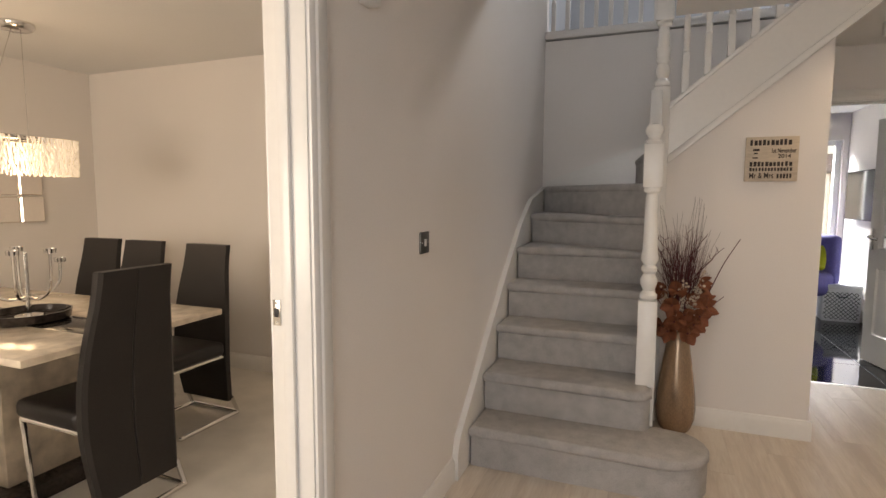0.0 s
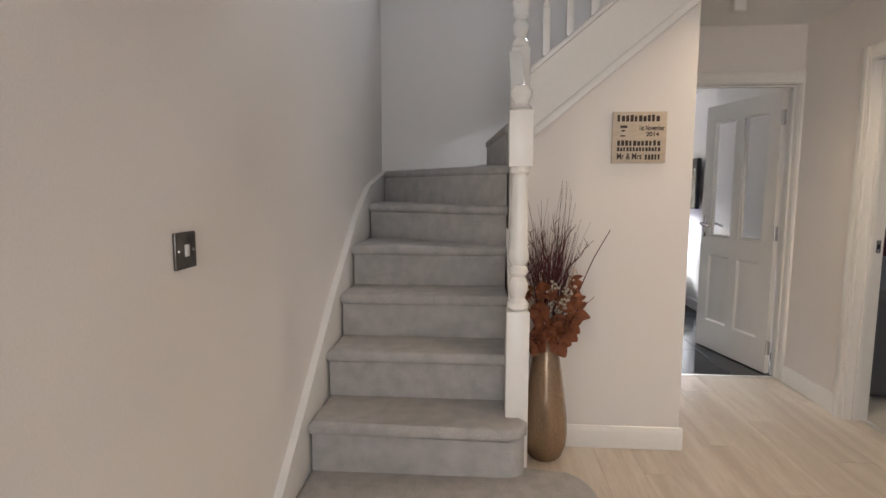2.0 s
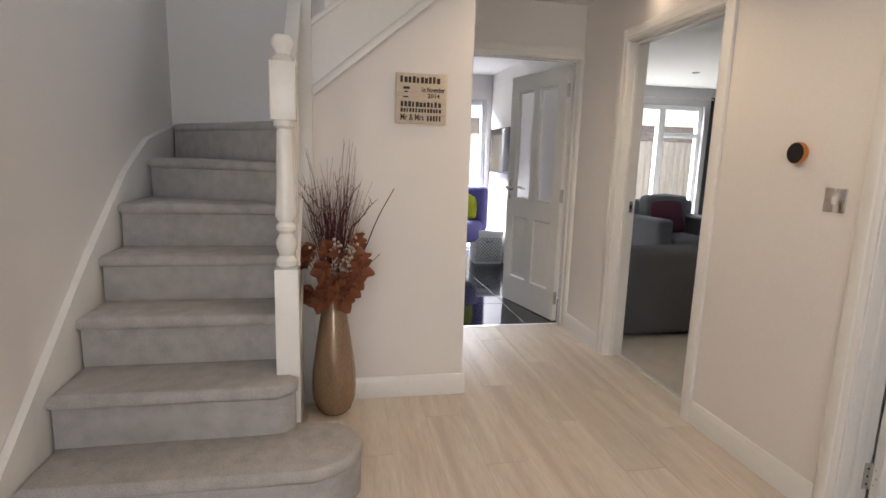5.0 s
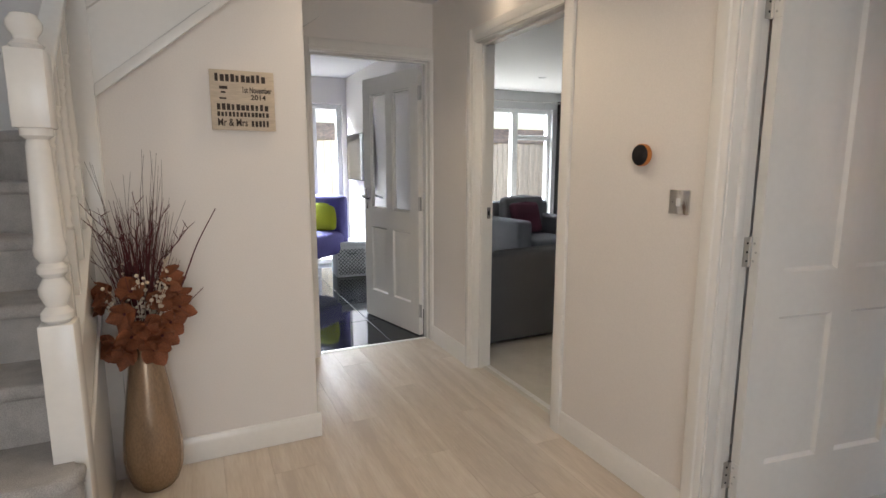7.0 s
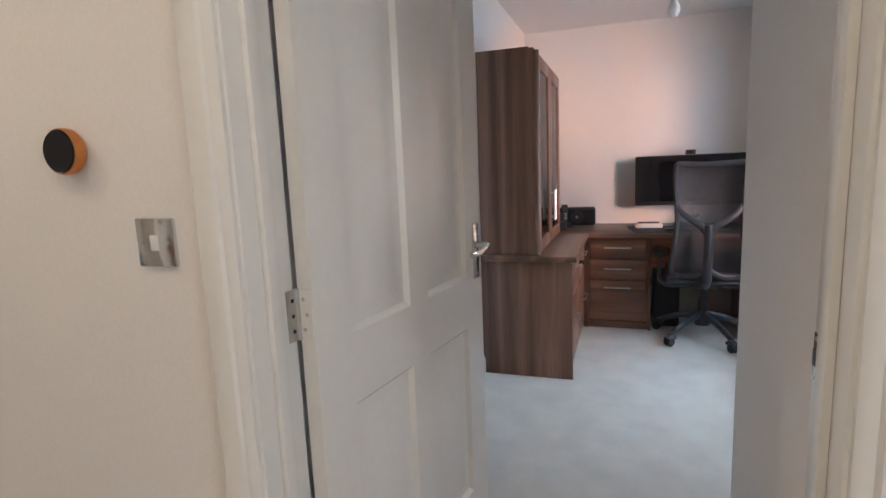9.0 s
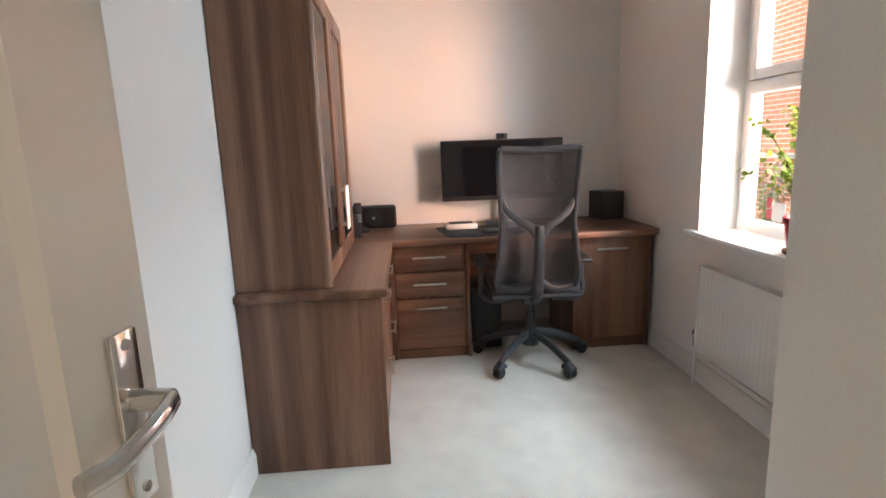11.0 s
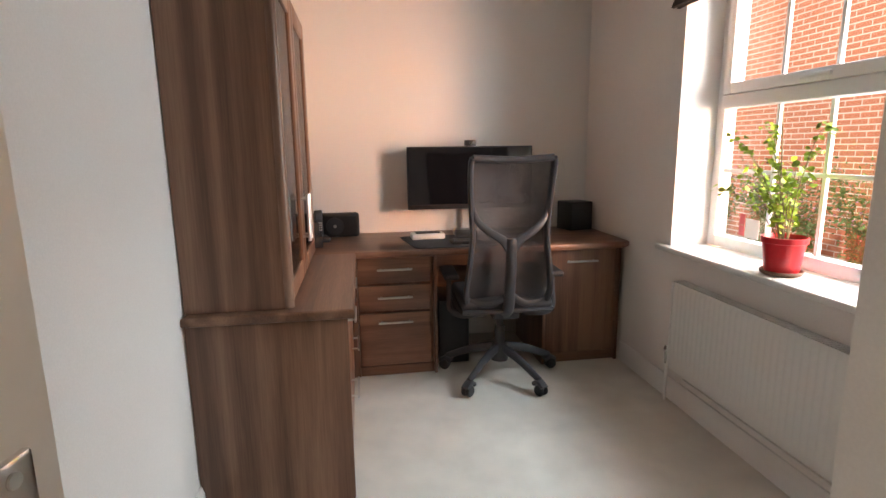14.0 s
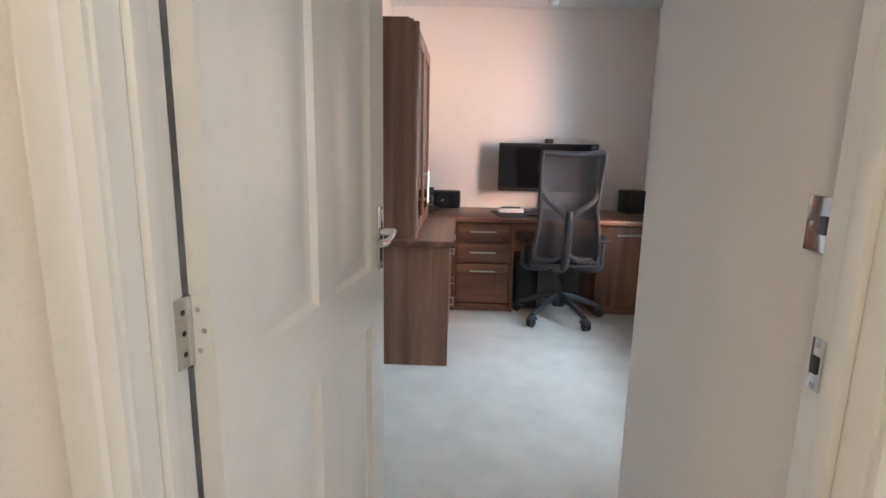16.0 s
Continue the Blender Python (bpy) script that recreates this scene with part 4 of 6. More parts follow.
    for k in range(13):
        a, top_z = rnd.uniform(3.4, 6.0), rnd.uniform(0.75, 0.95)
        bx0, by0 = 0.11 * math.cos(a), -0.115 + rnd.uniform(0, 0.03)
        bm = bmesh.new()
        for j in range(8):
            f = 0.35 + 0.65 * j / 7
            bmesh.ops.create_icosphere(bm, subdivisions=1, radius=rnd.uniform(0.0055, 0.0085), matrix=Matrix.Translation((bx0 * f + rnd.uniform(-0.012, 0.012), by0 * f, 0.58 + (top_z - 0.58) * f + rnd.uniform(-0.01, 0.01))))
        tube(bm, [(0, 0, 0.5), (bx0 * 0.6, by0 * 0.6, 0.58 + (top_z - 0.58) * 0.6), (bx0, by0, top_z)], 0.0012, 5)
        part("berry_spray", bm, BERRY, t, "spray of small cream berries")


flower_vase()


# ---- study: fitted furniture ----
def bar_handle(parent, y, z, length, x, upright=False):
    """A brushed bar handle standing 28 mm out towards -x."""
    bm = bmesh.new()
    h = length / 2
    if upright:
        tube(bm, [(x - 0.028, y, z - h), (x - 0.028, y, z + h)], 0.006, 10)
        for s in (-1, 1):
            tube(bm, [(x, y, z + s * (h - 0.02)), (x - 0.028, y, z + s * (h - 0.02))], 0.0045, 8)
    else:
        box(bm, x - 0.032, x - 0.024, y - h, y + h, z - 0.006, z + 0.006, 0.002)
        for s in (-1, 1):
            tube(bm, [(x, y + s * (h - 0.02), z), (x - 0.026, y + s * (h - 0.02), z)], 0.0045, 8)
    return part("handle", bm, STEEL, parent, "brushed steel bar handle")


t = thing("worktop", "walnut L-shaped desk top with rounded front edge", "worktop")
for nm, mt, outline in (("side_board", WALNUT_X, [(3.995, 1.49), (5.0095, 1.49), (5.0095, 2.057), (3.995, 2.057)]),
                        ("desk_board", WALNUT_H, [(5.0105, 2.057), (5.0105, -0.035), (5.05, -0.087), (5.697, -0.087), (5.697, 2.057)])):
    bm = bmesh.new()
    prism(bm, outline, 0.709, 0.745, "z")
    rim = [e for e in bm.edges if abs(e.verts[0].co.z - e.verts[1].co.z) < 1e-4 and not all(abs(v.co.x - 5.01) < 0.002 and v.co.y > 1.48 for v in e.verts)]
    bmesh.ops.bevel(bm, geom=rim if nm == "side_board" else [e for e in rim if any(v.co.y < 1.0 for v in e.verts)], offset=0.010, segments=3, profile=0.5, affect="EDGES")
    part(nm, bm, mt, t)

t = thing("drawer_pedestal", "walnut pedestal with three drawers under the desk", "drawer unit")
bx("side_panel", WALNUT, t, 5.085, 5.62, 1.045, 1.063, 0.0, 0.708, 0.0015)
bx("filler", WALNUT, t, 5.098, 5.12, 1.49, 1.53, 0.0, 0.708, 0.0015)
bx("carcass", WALNUT, t, 5.118, 5.62, 1.064, 1.489, 0.06, 0.707, 0.001)
bx("plinth", WALNUT_H, t, 5.11, 5.60, 1.064, 1.489, 0.0, 0.055, 0.001)
for z0, z1, hz in ((0.551, 0.695, 0.63), (0.392, 0.534, 0.47), (0.065, 0.374, 0.325)):
    d = bx("drawer_front", WALNUT_H, t, 5.096, 5.116, 1.082, 1.484, z0, z1, 0.003)
    bar_handle(d, 1.283, hz, 0.195, 5.096)

t = thing("desk_cabinet", "walnut single-door cabinet beside the wall", "cabinet")
bx("side_panel", WALNUT, t, 5.085, 5.62, -0.060, -0.042, 0.0, 0.708, 0.0015)
bx("side_panel", WALNUT, t, 5.085, 5.62, 0.400, 0.418, 0.0, 0.708, 0.0015)
bx("carcass", WALNUT, t, 5.118, 5.62, -0.041, 0.399, 0.06, 0.707, 0.001)
bx("plinth", WALNUT_H, t, 5.11, 5.60, -0.041, 0.399, 0.0, 0.055, 0.001)
d = bx("door", WALNUT, t, 5.096, 5.116, 0.006, 0.395, 0.065, 0.695, 0.003)
bar_handle(d, 0.186, 0.628, 0.19, 5.096)
t = thing("modesty_panel", "walnut back panel in the desk's knee space", "panel")
bx("panel", WALNUT_H, t, 5.55, 5.568, 0.42, 1.044, 0.25, 0.706, 0.001)
bx("rail", WALNUT_H, t, 5.12, 5.138, 0.42, 1.044, 0.63, 0.706, 0.001)

t = thing("side_cabinet", "low walnut cabinet run with a plain end panel", "cabinet")
bx("end_panel", WALNUT, t, 4.02, 4.045, 1.515, 2.056, 0.0, 0.708, 0.002)
bx("carcass", WALNUT, t, 4.046, 5.095, 1.545, 2.055, 0.06, 0.707, 0.001)
bx("plinth", WALNUT_X, t, 4.046, 5.095, 1.56, 2.05, 0.0, 0.058, 0.001)
for x0 in (4.055, 4.575):
    for z0, z1 in ((0.47, 0.695), (0.065, 0.462)):
        d = bx("drawer_front", WALNUT_X, t, x0, x0 + 0.51, 1.523, 1.543, z0, z1, 0.003)
        bm = bmesh.new()
        box(bm, x0 + 0.16, x0 + 0.35, 1.488, 1.496, (z0 + z1) / 2 + 0.04, (z0 + z1) / 2 + 0.052, 0.002)
        for xx in (x0 + 0.18, x0 + 0.33):
            tube(bm, [(xx, 1.523, (z0 + z1) / 2 + 0.046), (xx, 1.494, (z0 + z1) / 2 + 0.046)], 0.0045, 8)
        part("handle", bm, STEEL, d, "brushed steel bar handle")
t = thing("key_lock", "small black lock knob on the cabinet front", "lock")
bm = bmesh.new()
lathe(bm, [(0.014, 0), (0.016, 0.01), (0.013, 0.03), (0.0, 0.032)], 16, pose(4.62, 1.5225, 0.60, 90))
part("knob", bm, BLACK, t)

t = thing("hutch_cabinet", "tall walnut cabinet with glass doors, on the worktop", "cabinet")
bm = bmesh.new()
prism(bm, [(2.055, 0.747), (1.725, 0.747), (1.725, 1.89), (1.752, 1.922), (2.055, 1.922)], 4.035, 4.06, "x")
part("end_panel", bm, WALNUT, t)
bx("carcass_back", WALNUT, t, 4.0605, 5.08, 2.035, 2.055, 0.747, 1.92, 0.001)
bx("carcass_top", WALNUT_X, t, 4.0605, 5.08, 1.728, 2.034, 1.895, 1.92, 0.001)
bx("carcass_base", WALNUT_X, t, 4.0605, 5.08, 1.728, 2.034, 0.747, 0.768, 0.001)
bx("side_panel", WALNUT, t, 5.0805, 5.10, 1.725, 2.055, 0.747, 1.92, 0.001)
for z in (1.14, 1.52):
    bx("shelf", WALNUT_X, t, 4.061, 5.08, 1.76, 2.034, z, z + 0.018, 0.001)
bm = bmesh.new()
tube(bm, [(4.046, 1.712, 0.75), (4.046, 1.712, 1.90)], 0.018, 12)
part("corner_moulding", bm, WALNUT, t)
for x0, x1, hx in ((4.066, 4.565, 4.53), (4.57, 5.075, 4.605)):
    bm = bmesh.new()
    for q in ((x0, x0 + 0.07, 0.752, 1.89), (x1 - 0.07, x1, 0.752, 1.89), (x0 + 0.07, x1 - 0.07, 0.752, 0.825), (x0 + 0.07, x1 - 0.07, 1.815, 1.89)):
        box(bm, q[0], q[1], 1.704, 1.724, q[2], q[3], 0.003)
    dr = part("door", bm, WALNUT, t)
    g = bx("glass_pane", SMOKED, dr, x0 + 0.066, x1 - 0.066, 1.711, 1.715, 0.82, 1.82, 0)
    g.visible_shadow = False
    bm = bmesh.new()
    tube(bm, [(hx, 1.676, 0.90), (hx, 1.676, 1.10)], 0.007, 10)
    for zz in (0.92, 1.08):
        tube(bm, [(hx, 1.704, zz), (hx, 1.676, zz)], 0.005, 8)
    part("handle", bm, STEEL, dr, "brushed steel bar handle")

# ---- study: things on the desk ----
t = thing("monitor", "wide black monitor on a silver desk stand", "monitor")
bm = bmesh.new()
prism(bm, [(5.535, 0.905), (5.535, 1.297), (5.565, 1.297), (5.582, 1.2), (5.582, 1.0), (5.565, 0.905)], 0.352, 1.158, "y", 0.003)
part("housing", bm, BLACK, t)
bx("screen", SCREEN, t, 5.5325, 5.5348, 0.36, 1.15, 0.935, 1.29, 0.0, "dark glossy screen")
bm = bmesh.new()
tube(bm, [(5.615, 0.735, 0.752), (5.615, 0.735, 1.08)], 0.016, 14)
box(bm, 5.58, 5.62, 0.70, 0.77, 1.05, 1.11, 0.003)
part("stand_post", bm, STEEL, t)
bx("stand_foot", STEEL, t, 5.53, 5.69, 0.62, 0.85, 0.7465, 0.755, 0.003)
bx("badge", STEEL, t, 5.5330, 5.5350, 0.735, 0.765, 0.914, 0.922, 0.0)
t = thing("webcam", "small black webcam clipped on the monitor", "webcam")
bx("body", BLACK, t, 5.53, 5.575, 0.72, 0.79, 1.298, 1.335, 0.006)
bm = bmesh.new()
lathe(bm, [(0.011, 0), (0.011, 0.003), (0.006, 0.004)], 16, pose(5.5295, 0.755, 1.318, 0, -90))
part("lens", bm, SCREEN, t)

t = thing("tabletop_radio", "black rounded radio with a round speaker dial", "radio", pose(5.56, 1.615, 0.7465, 0, -8))
bm = bmesh.new()
box(bm, -0.03, 0.03, -0.148, 0.148, 0.004, 0.155, 0.02, 4)
part("case", bm, BLACK, t)
for r, mt in ((0.056, GRAPHITE), (0.010, STEEL)):
    bm = bmesh.new()
    lathe(bm, [(r - 0.003, 0), (r, 0.001), (r, 0.002), (r - 0.003, 0.003), (r - 0.005, 0.001)], 36, pose(-0.0305, 0, 0.078, 0, -90))
    part("dial_ring", bm, mt, t)
t = thing("cordless_phone", "black cordless phone standing in its base", "telephone", pose(5.42, 1.70, 0.7465, 0, 0, 15))
bx("base", BLACK, t, -0.06, 0.06, -0.05, 0.05, 0.0, 0.03, 0.008)
ph = part("handset", bmesh_of(lambda b: box(b, -0.012, 0.012, -0.024, 0.024, 0.03, 0.185, 0.007, 3)), BLACK, t)
ph.matrix_basis = pose(0.01, 0.0, 0.0, 0, 8)
bx("display", GRAPHITE, ph, -0.0135, -0.0122, -0.016, 0.016, 0.13, 0.165, 0.0)
bm = bmesh.new()
for r in range(4):
    for c in range(3):
        box(bm, -0.0135, -0.0121, -0.015 + 0.011 * c, -0.007 + 0.011 * c, 0.062 + 0.014 * r, 0.070 + 0.014 * r)
part("keypad", bm, STEEL, ph)
t = thing("answering_box", "low black answering machine box on the worktop", "answering machine", pose(5.25, 1.72, 0.7465, 0, 0, 5))
bx("case", BLACK, t, -0.06, 0.06, -0.045, 0.045, 0, 0.065, 0.006)
bx("cradle", BLACK, t, -0.02, 0.05, -0.03, 0.03, 0.065, 0.13, 0.008)
bx("indicator", CARDRED, t, -0.0615, -0.0602, 0.02, 0.03, 0.03, 0.036, 0.0)
t = thing("desk_speaker", "black cube speaker at the end of the desk", "speaker", pose(5.55, 0.045, 0.7465, 0, 0, 12))
bx("case", BLACK, t, -0.08, 0.08, -0.085, 0.085, 0, 0.185, 0.006)
bx("grille", FABRIC, t, -0.084, -0.0795, -0.075, 0.075, 0.01, 0.175, 0.002)
t = thing("desk_mat", "black desk mat under keyboard and laptop", "desk mat")
bm = bmesh.new()
prism(bm, [(5.04, 0.45), (5.04, 1.14), (5.07, 1.17), (5.43, 1.22), (5.46, 1.19), (5.46, 0.45)], 0.7465, 0.7495, "z")
part("mat", bm, FABRIC, t)
t = thing("white_router", "white rectangular box with a dark top on the mat", "router", pose(5.36, 1.06, 0.750, 0, 0, 2))
bx("case", PLASTIC, t, -0.05, 0.05, -0.10, 0.10, 0, 0.034, 0.008)
bx("top", BLACK, t, -0.036, 0.04, -0.075, 0.075, 0.0342, 0.040, 0.003, "dark glossy phone lying on top")
t = thing("laptop", "slim closed dark laptop on the desk", "laptop", pose(5.42, 0.72, 0.750, 0, 0, -3))
bx("base", GRAPHITE, t, -0.11, 0.11, -0.16, 0.16, 0.0, 0.01, 0.003)
bx("lid", GRAPHITE, t, -0.11, 0.11, -0.16, 0.16, 0.0108, 0.017, 0.003)
t = thing("keyboard", "black keyboard resting on the desk mat", "keyboard", pose(5.17, 0.74, 0.750))
bx("case", BLACK, t, -0.06, 0.06, -0.21, 0.21, 0, 0.014, 0.004)
bm = bmesh.new()
for r in range(5):
    for c in range(15):
        box(bm, -0.05 + 0.02 * r, -0.034 + 0.02 * r, -0.198 + 0.0266 * c, -0.176 + 0.0266 * c, 0.0142, 0.018)
tagged(part("keys", bm, GRAPHITE, t), kind="stuff")
t = thing("desk_plant", "tiny succulent in a white pot behind the desk", "plant", pose(5.50, 0.715, 0.7465))
bm = bmesh.new()
lathe(bm, [(0.0, 0.001), (0.022, 0.001), (0.03, 0.055), (0.026, 0.056), (0.02, 0.04), (0.0, 0.04)], 20)
part("pot", bm, PLASTIC, t)
rnd = random.Random(3)
for k in range(14):
    bm = bmesh.new()
    a = rnd.uniform(0, 6.28)
    tube(bm, [(0, 0, 0.04), (0.012 * math.cos(a), 0.012 * math.sin(a), 0.07), (0.03 * math.cos(a), 0.03 * math.sin(a), rnd.uniform(0.08, 0.105))], 0.006, 6, 0.5, 0.001)
    part("leaf", bm, BUSH, t)
t = thing("computer_case", "black computer case under the desk", "computer", pose(5.36, 0.93, 0))
bx("case", BLACK, t, -0.17, 0.17, -0.09, 0.09, 0.01, 0.40, 0.005)
bx("front_grille", FABRIC, t, -0.175, -0.1705, -0.07, 0.07, 0.06, 0.37, 0.002)


# ---- office chair ----
def office_chair():
    t = thing("office_chair", "graphite mesh-backed swivel office chair at the desk", "office chair", pose(4.99, 0.705, 0, 0, 0, -3))
    # five-armed foot
    for k in range(5):
        a = radians(138 + 72 * k)
        c, s = math.cos(a), math.sin(a)
        bm = bmesh.new()
        tube(bm, curve_pts([(0.03 * c, 0.03 * s, 0.175), (0.16 * c, 0.16 * s, 0.145), (0.315 * c, 0.315 * s, 0.082)], 5), 0.028, 10, 0.75, 0.019)
        leg = part("leg", bm, GRAPHITE, t)
        bm = bmesh.new()
        tube(bm, [(0.315 * c, 0.315 * s, 0.085), (0.315 * c, 0.315 * s, 0.058)], 0.009, 10)
        w = part("castor", bm, GRAPHITE, t)
        for side in (-1, 1):
            bm = bmesh.new()
            lathe(bm, [(0.012, -0.011), (0.028, -0.010), (0.031, -0.004), (0.031, 0.006), (0.026, 0.011), (0.010, 0.012)], 18,
                  Matrix.Translation((0.315 * c + 0.012 * c, 0.315 * s + 0.012 * s, 0.032)) @ pose(0, 0, 0, 0, 0, math.degrees(a)) @ pose(0, side * 0.014, 0, -90))
            part("wheel", bm, BLACK, w)
        bm = bmesh.new()
        tube(bm, curve_pts([(0.285 * c, 0.285 * s, 0.055), (0.315 * c, 0.315 * s, 0.071), (0.352 * c, 0.352 * s, 0.052)], 4), 0.016, 8, 1.7)
        part("hood", bm, GRAPHITE, w)
    bm = bmesh.new()
    lathe(bm, [(0.05, 0.10), (0.052, 0.17), (0.042, 0.195), (0.03, 0.20), (0.028, 0.30), (0.02, 0.302), (0.02, 0.40)], 20)
    part("gas_column", bm, GRAPHITE, t)
    bm = bmesh.new()
    soft(bm, -0.17, 0.10, -0.075, 0.075, 0.385, 0.44, 0.018)
    part("mechanism", bm, GRAPHITE, t)
    bm = bmesh.new()
    soft(bm, -0.20, 0.25, -0.245, 0.245, 0.445, 0.505, 0.028, 0.006)
    part("seat", bm, FABRIC, t, "dark suspended fabric seat")
    bm = bmesh.new()
    loop = [(-0.20, -0.235), (-0.20, 0.235), (-0.05, 0.25), (0.2, 0.25), (0.26, 0.18), (0.26, -0.18), (0.2, -0.25), (-0.05, -0.25), (-0.20, -0.235)]
    tube(bm, [(x, y, 0.445) for x, y in loop], 0.014, 8)
    part("seat_frame", bm, GRAPHITE, t)

    # the back: half width and depth at each height
    prof = [(0.500, 0.212, -0.185), (0.56, 0.222, -0.215), (0.64, 0.213, -0.232), (0.74, 0.200, -0.235), (0.84, 0.190, -0.232), (0.93, 0.192, -0.232), (1.04, 0.200, -0.243), (1.14, 0.205, -0.262), (1.215, 0.205, -0.286), (1.238, 0.198, -0.296)]

    def at(z):
        for (z0, w0, x0), (z1, w1, x1) in zip(prof, prof[1:]):
            if z <= z1:
                f = (z - z0) / (z1 - z0)
                return w0 + (w1 - w0) * f, x0 + (x1 - x0) * f
        return prof[-1][1:]
    bm = bmesh.new()
    rows = []
    for i in range(25):
        z = 0.50 + (1.236 - 0.50) * i / 24
        w, x = at(z)
        rows.append([bm.verts.new((x + 0.018 + 0.045 * (1 - (2 * j / 10 - 1) ** 2), w * (2 * j / 10 - 1), z)) for j in range(11)])
    for ra, rb in zip(rows, rows[1:]):
        for j in range(10):
            bm.faces.new((ra[j], ra[j + 1], rb[j + 1], rb[j]))
    part("mesh_back", bm, NET, t, "see-through dark woven mesh")
    for s in (-1, 1):
        bm = bmesh.new()
        tube(bm, curve_pts([(x, s * w, z) for z, w, x in prof], 4), 0.021, 10, 0.7)
        part("side_rail", bm, GRAPHITE, t)
        # arms of the Y from the spine to the side rails
        bm = bmesh.new()
        pts = [(-0.268, s * 0.012, 0.79), (-0.270, s * 0.045, 0.835), (-0.262, s * 0.11, 0.875), (-0.248, s * 0.165, 0.925), (-0.240, s * 0.19, 0.985), (-0.243, s * 0.197, 1.04)]
        tube(bm, curve_pts(pts, 5), 0.024, 10, 0.55, 0.012)
        part("back_brace", bm, GRAPHITE, t)
        bm = bmesh.new()
        pts = [(-0.225, s * 0.02, 0.53), (-0.215, s * 0.09, 0.488), (-0.19, s * 0.17, 0.492), (-0.18, s * 0.215, 0.515)]
        tube(bm, curve_pts(pts, 5), 0.02, 10, 0.6, 0.013)
        part("lower_brace", bm, GRAPHITE, t)
        # arm support and pad
        bm = bmesh.new()
        tube(bm, curve_pts([(-0.12, s * 0.10, 0.415), (-0.10, s * 0.22, 0.40), (-0.06, s * 0.285, 0.42), (-0.04, s * 0.29, 0.50), (-0.03, s * 0.29, 0.60)], 5), 0.02, 10, 0.7, 0.015)
        arm = part("arm_support", bm, GRAPHITE, t)
        bm = bmesh.new()
        soft(bm, -0.13, 0.13, s * 0.285 - 0.04, s * 0.285 + 0.04, 0.60, 0.63, 0.012)
        part("arm_pad", bm, BLACK, arm)
    bm = bmesh.new()
    tube(bm, curve_pts([(prof[-1][2], -0.198, 1.238), (-0.285, -0.1, 1.232), (-0.280, 0, 1.228), (-0.285, 0.1, 1.232), (prof[-1][2], 0.198, 1.238)], 5), 0.017, 10)
    part("top_rail", bm, GRAPHITE, t)
    bm = bmesh.new()
    tube(bm, curve_pts([(-0.15, 0, 0.42), (-0.215, 0, 0.47), (-0.235, 0, 0.55), (-0.262, 0, 0.68), (-0.270, 0, 0.80), (-0.268, 0, 0.84)], 5), 0.032, 12, 1.0, 0.026)
    part("spine", bm, GRAPHITE, t)


office_chair()

# ---- study window, sill, blind, radiator ----
t = thing("window_study", "white framed casement window with glazing bars", "window")
tagged(t, kind="structure")
Y0, Y1 = -0.350, -0.287


def frame_boxes(x0, x1, z0, z1, w, y0, y1):
    return [(x0, x0 + w, y0, y1, z0, z1), (x1 - w, x1, y0, y1, z0, z1), (x0 + w, x1 - w, y0, y1, z0, z0 + w), (x0 + w, x1 - w, y0, y1, z1 - w, z1)]


bm = bmesh.new()
for q in frame_boxes(3.402, 4.638, 0.792, 2.058, 0.055, Y0, Y1):
    box(bm, *q, 0.004)
part("window_frame", bm, UPVC, t)
bx("transom", UPVC, t, 3.4572, 4.5828, Y0, Y1 + 0.02, 1.455, 1.515, 0.006)
bx("mullion", UPVC, t, 3.995, 4.045, Y0, Y1, 0.8475, 1.4545, 0.004).location.x = -0.30
bm = bmesh.new()
for q in frame_boxes(3.46, 4.58, 1.518, 2.0, 0.05, Y0 + 0.012, Y1 + 0.022):
    box(bm, *q, 0.006)
sash = part("top_sash", bm, UPVC, t)
bm = bmesh.new()
box(bm, 3.98, 4.12, Y1 + 0.022, Y1 + 0.036, 1.535, 1.552, 0.004)
part("sash_handle", bm, UPVC, sash)
for nm, q in (("glass_pane", (3.46, 4.58, 0.85, 1.455)), ("glass_pane", (3.51, 4.53, 1.57, 1.95))):
    g = bx(nm, GLASS, t, q[0], q[1], -0.321, -0.317, q[2], q[3], 0)
    g.visible_shadow = False
for x in (4.275, 4.01, 3.6):
    bx("glazing_bar", UPVC, t, x - 0.009, x + 0.009, -0.327, -0.311, 0.848, 1.4545, 0.002)
    bx("glazing_bar", UPVC, t, x - 0.009, x + 0.009, -0.327, -0.311, 1.5685, 1.9495, 0.002)
bx("glazing_bar", UPVC, t, 3.458, 4.582, -0.3275, -0.3105, 1.155, 1.173, 0.002)
tagged(bx("window_sill", GLOSS, None, 3.30, 4.715, -0.287, -0.045, 0.762, 0.79, 0.007), "white gloss window board with rounded nosing", "window sill", kind="structure")
t = thing("window_card", "small red and white cards propped against the window", "card")
bx("white_card", CARD, t, 4.285, 4.37, -0.284, -0.2825, 0.868, 0.955, 0)
bx("red_card", CARDRED, t, 4.375, 4.41, -0.284, -0.2825, 0.875, 0.92, 0)
bx("red_card", CARDRED, t, 4.375, 4.41, -0.284, -0.2825, 0.924, 0.972, 0)

